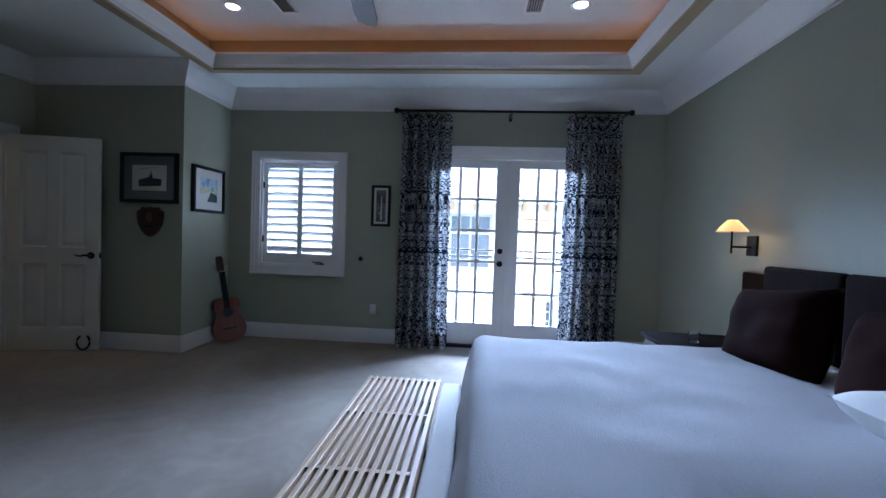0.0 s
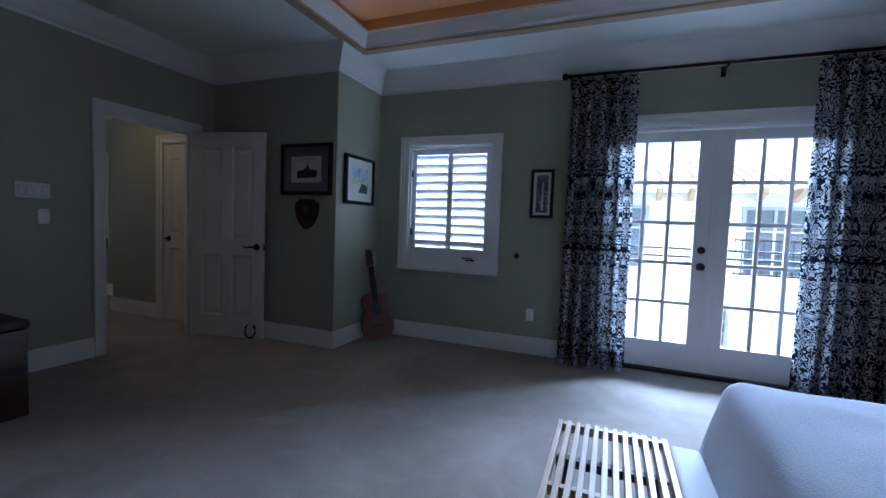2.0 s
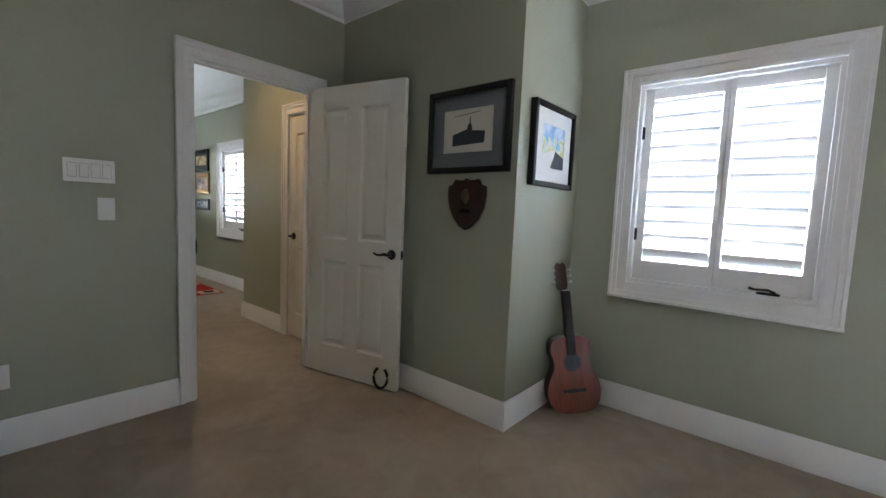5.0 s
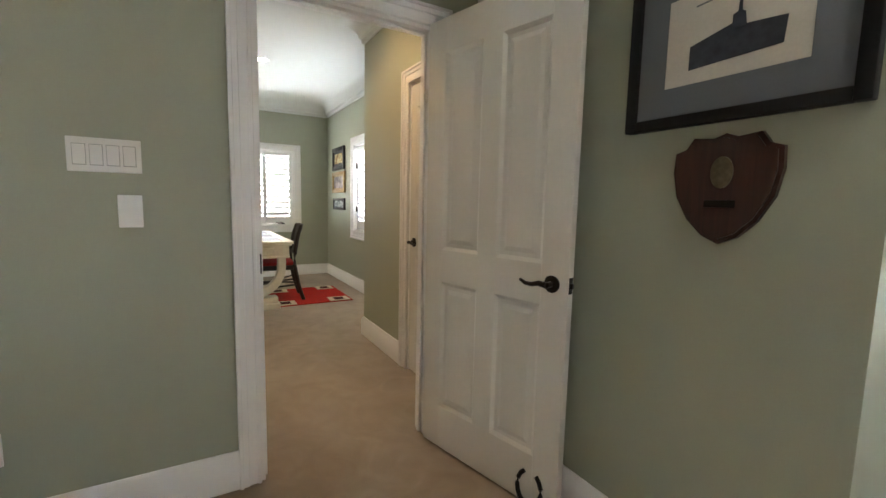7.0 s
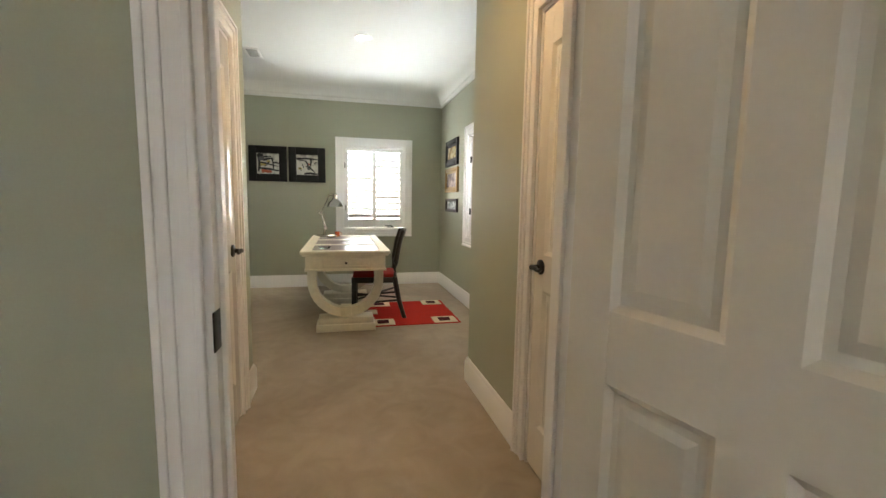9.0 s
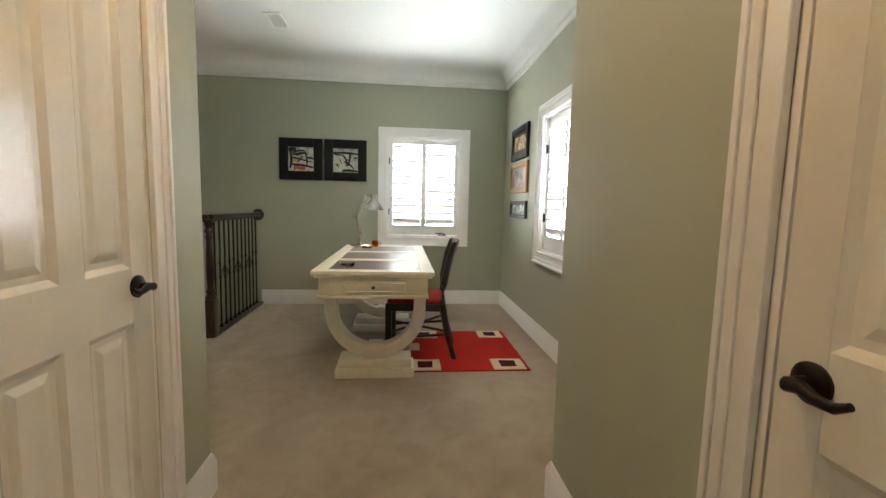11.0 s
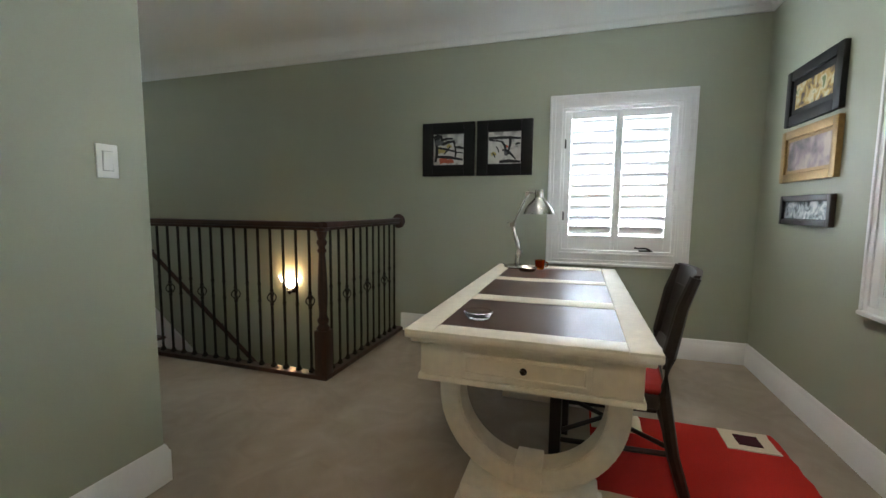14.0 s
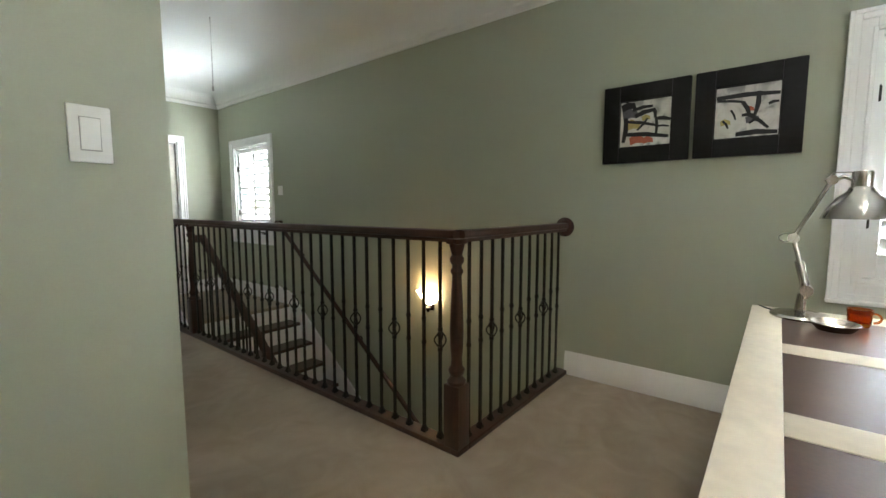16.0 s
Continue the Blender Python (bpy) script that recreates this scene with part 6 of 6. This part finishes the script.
box(bm, -0.011, 0.011, -0.014, 0.014, -0.04, 0.05, 0.005)
bmesh.ops.transform(bm, matrix=Matrix.Translation(FOOT.lerp(ELBOW, 0.3)) @ (ELBOW - FOOT).to_track_quat("Z", "Y").to_matrix().to_4x4(), verts=bm.verts)
part("counterweight", bm, STEEL, dl)
bm = bmesh.new()
along = (ELBOW - FOOT) * 0.55 / 60
tube(bm, [FOOT.lerp(ELBOW, 0.4) + along * k + Vector((0.009 * math.cos(k * 1.3), 0.009 * math.sin(k * 1.3), 0)) for k in range(61)], 0.0014, 5)
part("spring", bm, STEEL, dl)
bm = bmesh.new()
rod(bm, ELBOW + Vector((-0.028, 0, 0)), ELBOW + Vector((0.028, 0, 0)), 0.018)
for o in (-0.012, 0.012):
    rod(bm, ELBOW + Vector((o, 0, 0)), NECK + Vector((o, 0, 0)), 0.0065)
part("upper_arm", bm, STEEL, dl)
bm = bmesh.new()
tube(bm, [ELBOW + Vector((0, -0.012 - 0.03 * math.sin(a), 0.017 * math.cos(a))) for a in [k * math.pi / 8 for k in range(9)]], 0.0028, 6)
part("wing_nut", bm, STEEL, dl)
bm = bmesh.new()
rod(bm, NECK + Vector((-0.02, 0, 0)), NECK + Vector((0.02, 0, 0)), 0.016)
tube(bm, [NECK, NECK + Vector((0, 0.03, 0.012)), Vector((0, HEAD.y - 0.02, 0.485))], 0.007, 8)
tube(bm, [NECK + Vector((0, -0.02, 0.0)), NECK + Vector((0, 0.005, 0.026)), NECK + Vector((0, 0.045, 0.026)), Vector((0, HEAD.y - 0.01, 0.51))], 0.0028, 6)
part("neck", bm, STEEL, dl)
bm = bmesh.new()
lathe(bm, [(0.0, 0.515), (0.024, 0.513), (0.028, 0.505), (0.028, 0.462), (0.034, 0.456), (0.036, 0.448), (0.062, 0.425), (0.084, 0.395), (0.098, 0.362), (0.1, 0.355), (0.096, 0.357), (0.08, 0.393), (0.058, 0.42), (0.02, 0.44), (0, 0.442)],
      Matrix.Translation(HEAD), 36)
part("shade", bm, STEEL, dl, "chrome bell shade")
bm = bmesh.new()
lathe(bm, [(0, 0.372), (0.02, 0.38), (0.026, 0.4), (0.018, 0.425), (0, 0.43)], Matrix.Translation(HEAD), 18)
part("bulb", bm, BULB, dl, "lit bulb")
bm = bmesh.new()
tube(bm, [(-0.05, -0.072, 0.004), (-0.09, -0.1, 0.003), (-0.125, -0.12, 0.003)], 0.003, 6)
part("cord", bm, PAINTK, dl, "thin black cord")

bm = bmesh.new()
lathe(bm, [(0, 0.004), (0.045, 0.0), (0.052, 0.008), (0.065, 0.024), (0.061, 0.026), (0.045, 0.012), (0, 0.011)], Matrix.Translation((-8.465, 3.592, DZ - 0.0025)), 28)
tagged(part("dish", bm, STEEL), "shallow chrome dish beside the lamp", "dish")
bm = bmesh.new()
lathe(bm, [(0, 0.0), (0.026, 0.0), (0.03, 0.01), (0.034, 0.06), (0.031, 0.06), (0.027, 0.014), (0, 0.012)], Matrix.Translation((-8.575, 3.66, DZ - 0.0025)), 24)
tube(bm, [(-8.575, 3.694 + 0.018 * math.sin(a), DZ + 0.03 + 0.016 * math.cos(a)) for a in [k * math.pi / 8 for k in range(9)]], 0.004, 6)
tagged(part("mug", bm, glass("amber_glass", (0.8, 0.22, 0.03), 0.05, 1.45)), "small amber glass mug on the desk", "mug")
bm = bmesh.new()
prof = [(0, 0.006), (0.03, 0.005), (0.036, 0.0), (0.041, 0.003), (0.053, 0.024), (0.049, 0.027), (0.036, 0.012), (0, 0.011)]
lathe(bm, prof, Matrix.Translation((-7.24, 3.562, DZ - 0.0025)), 16)
tagged(part("ashtray", bm, CRYSTAL, smooth=False), "clear cut-glass ashtray on the leather desk top", "ashtray")

# ---- outside the french doors ----
STUCCO = surface("cream_stucco", (0.62, 0.58, 0.5), 0.9, grain=30, amount=0.08, stain=0.6, bump=0.3, dist=0.01)
TANPOST = surface("tan_rendered_post", (0.42, 0.3, 0.17), 0.85, grain=25, amount=0.12, bump=0.3, dist=0.008)
TILE = surface("clay_roof_tile", (0.45, 0.31, 0.25), 0.85, grain=12, amount=0.3, bump=0.2)
DARKG = surface("dark_window_glass", (0.06, 0.07, 0.08), 0.1, grain=2, amount=0.1, bump=0)
GROUND = surface("pale_paving", (0.35, 0.33, 0.3), 0.9, grain=3, amount=0.15, stain=0.3, bump=0.1)
solid("ground", [(-400, 400, -400, 800, -3.3, -3.0)], GROUND, "pale paved ground far below", "ground")
solid("balcony", [(-0.9, 2.0, NW + 0.16, 6.75, -0.18, -0.04)], GROUND, "pale paved balcony floor", "balcony")
br = thing("balcony_rail", "dark iron balcony rail with two bars", "railing")
for z in (1.055, 0.965):
    bm = bmesh.new()
    rod(bm, (-0.88, 6.66, z), (1.98, 6.66, z), 0.013, seg=8)
    part("bar", bm, IRON, br)
for x in (-0.86, 1.96):
    bm = bmesh.new()
    box(bm, x - 0.02, x + 0.02, 6.64, 6.68, -0.04, 1.07, 0.003)
    part("post", bm, IRON, br)


def far_window(parent, x0, x1, z0, z1, y):
    bm = bmesh.new()
    box(bm, x0, x1, y - 0.03, y - 0.01, z0, z1)
    wdw = part("window", bm, DARKG, parent, smooth=False)
    bm = bmesh.new()
    for q in ((x0 - 0.08, x0, z0 - 0.08, z1 + 0.08), (x1, x1 + 0.08, z0 - 0.08, z1 + 0.08), (x0, x1, z1, z1 + 0.08), (x0, x1, z0 - 0.08, z0), ((x0 + x1) / 2 - 0.03, (x0 + x1) / 2 + 0.03, z0, z1)):
        box(bm, q[0], q[1], y - 0.08, y - 0.005, q[2], q[3])
    for k in (1, 2):
        z = z0 + (z1 - z0) * k / 3
        box(bm, x0, x1, y - 0.075, y - 0.03, z - 0.02, z + 0.02)
    part("frame", bm, FARF, wdw, smooth=False)


FARF = surface("grey_window_frame", (0.3, 0.3, 0.29), 0.6, grain=10, amount=0.05, bump=0)
HY = 14.0
house = thing("house", "cream stucco house with a clay tile roof across the way", "house")
bm = bmesh.new()
box(bm, -6, 9, HY, HY + 7, -3.0, 2.35)
part("wall", bm, STUCCO, house, smooth=False)
for x0, x1, z0, z1 in ((-0.6, 0.6, 0.3, 1.9), (2.9, 4.1, 0.3, 1.9), (1.9, 2.6, -1.6, -0.7), (-1.6, -0.9, -1.6, -0.7)):
    far_window(house, x0, x1, z0, z1, HY)
bm = bmesh.new()
vs = [bm.verts.new(p) for p in ((-6.6, HY - 0.7, 2.45), (9.6, HY - 0.7, 2.45), (9.6, HY + 3.5, 3.7), (-6.6, HY + 3.5, 3.7))]
bm.faces.new(vs)
bmesh.ops.solidify(bm, geom=bm.faces[:], thickness=0.12)
roof = part("roof", bm, TILE, house, "clay tile roof", smooth=False)
bm = bmesh.new()
k = 0
x = -6.5
while x < 9.5:
    tube(bm, [(x, HY - 0.72, 2.47), (x, HY + 3.5, 3.73)], 0.07, 6)
    x += 0.26
ob = part("tile_rows", bm, TILE, roof)
ob["kind"] = "stuff"
for i in range(20):
    bm = bmesh.new()
    x = -5.8 + i * 0.75
    prism(bm, [(0, 2.1), (-0.55, 2.3), (-0.55, 2.42), (0, 2.42)], 0.12, Matrix.Translation((x, HY, 0)) @ Matrix.Rotation(radians(90), 4, "Z"))
    part("corbel", bm, TANPOST, house, smooth=False)
bm = bmesh.new()
vs = [bm.verts.new(p) for p in ((1.0, HY + 8, 3.4), (12, HY + 8, 3.4), (12, HY + 14, 7.5), (7.5, HY + 14, 7.5))]
bm.faces.new(vs)
bmesh.ops.solidify(bm, geom=bm.faces[:], thickness=0.15)
part("upper_roof", bm, TILE, house, "clay tile upper roof", smooth=False)
pst = thing("chimney", "tan rendered chimney column with a bracketed cap", "chimney")
bm = bmesh.new()
box(bm, 1.45, 2.05, 11.6, 12.2, -3.0, 1.75, 0.02)
part("shaft", bm, TANPOST, pst)
bm = bmesh.new()
box(bm, 1.38, 2.12, 11.53, 12.27, 1.75, 1.9, 0.02)
box(bm, 1.42, 2.08, 11.57, 12.23, 1.65, 1.75, 0.02)
part("cap", bm, TANPOST, pst)
rl = thing("far_balcony_rail", "dark iron balcony rail on the far house", "railing")
bm = bmesh.new()
for z in (0.28, 1.12):
    box(bm, 2.6, 4.4, HY - 0.42, HY - 0.38, z, z + 0.04)
part("bar", bm, IRON, rl, smooth=False)
for k in range(13):
    bm = bmesh.new()
    box(bm, 2.62 + k * 0.147, 2.64 + k * 0.147, HY - 0.41, HY - 0.39, 0.3, 1.13)
    part("picket", bm, IRON, rl, smooth=False)
bm = bmesh.new()
box(bm, 2.55, 4.45, HY - 0.45, HY, 0.1, 0.25)
part("slab", bm, STUCCO, rl, smooth=False)
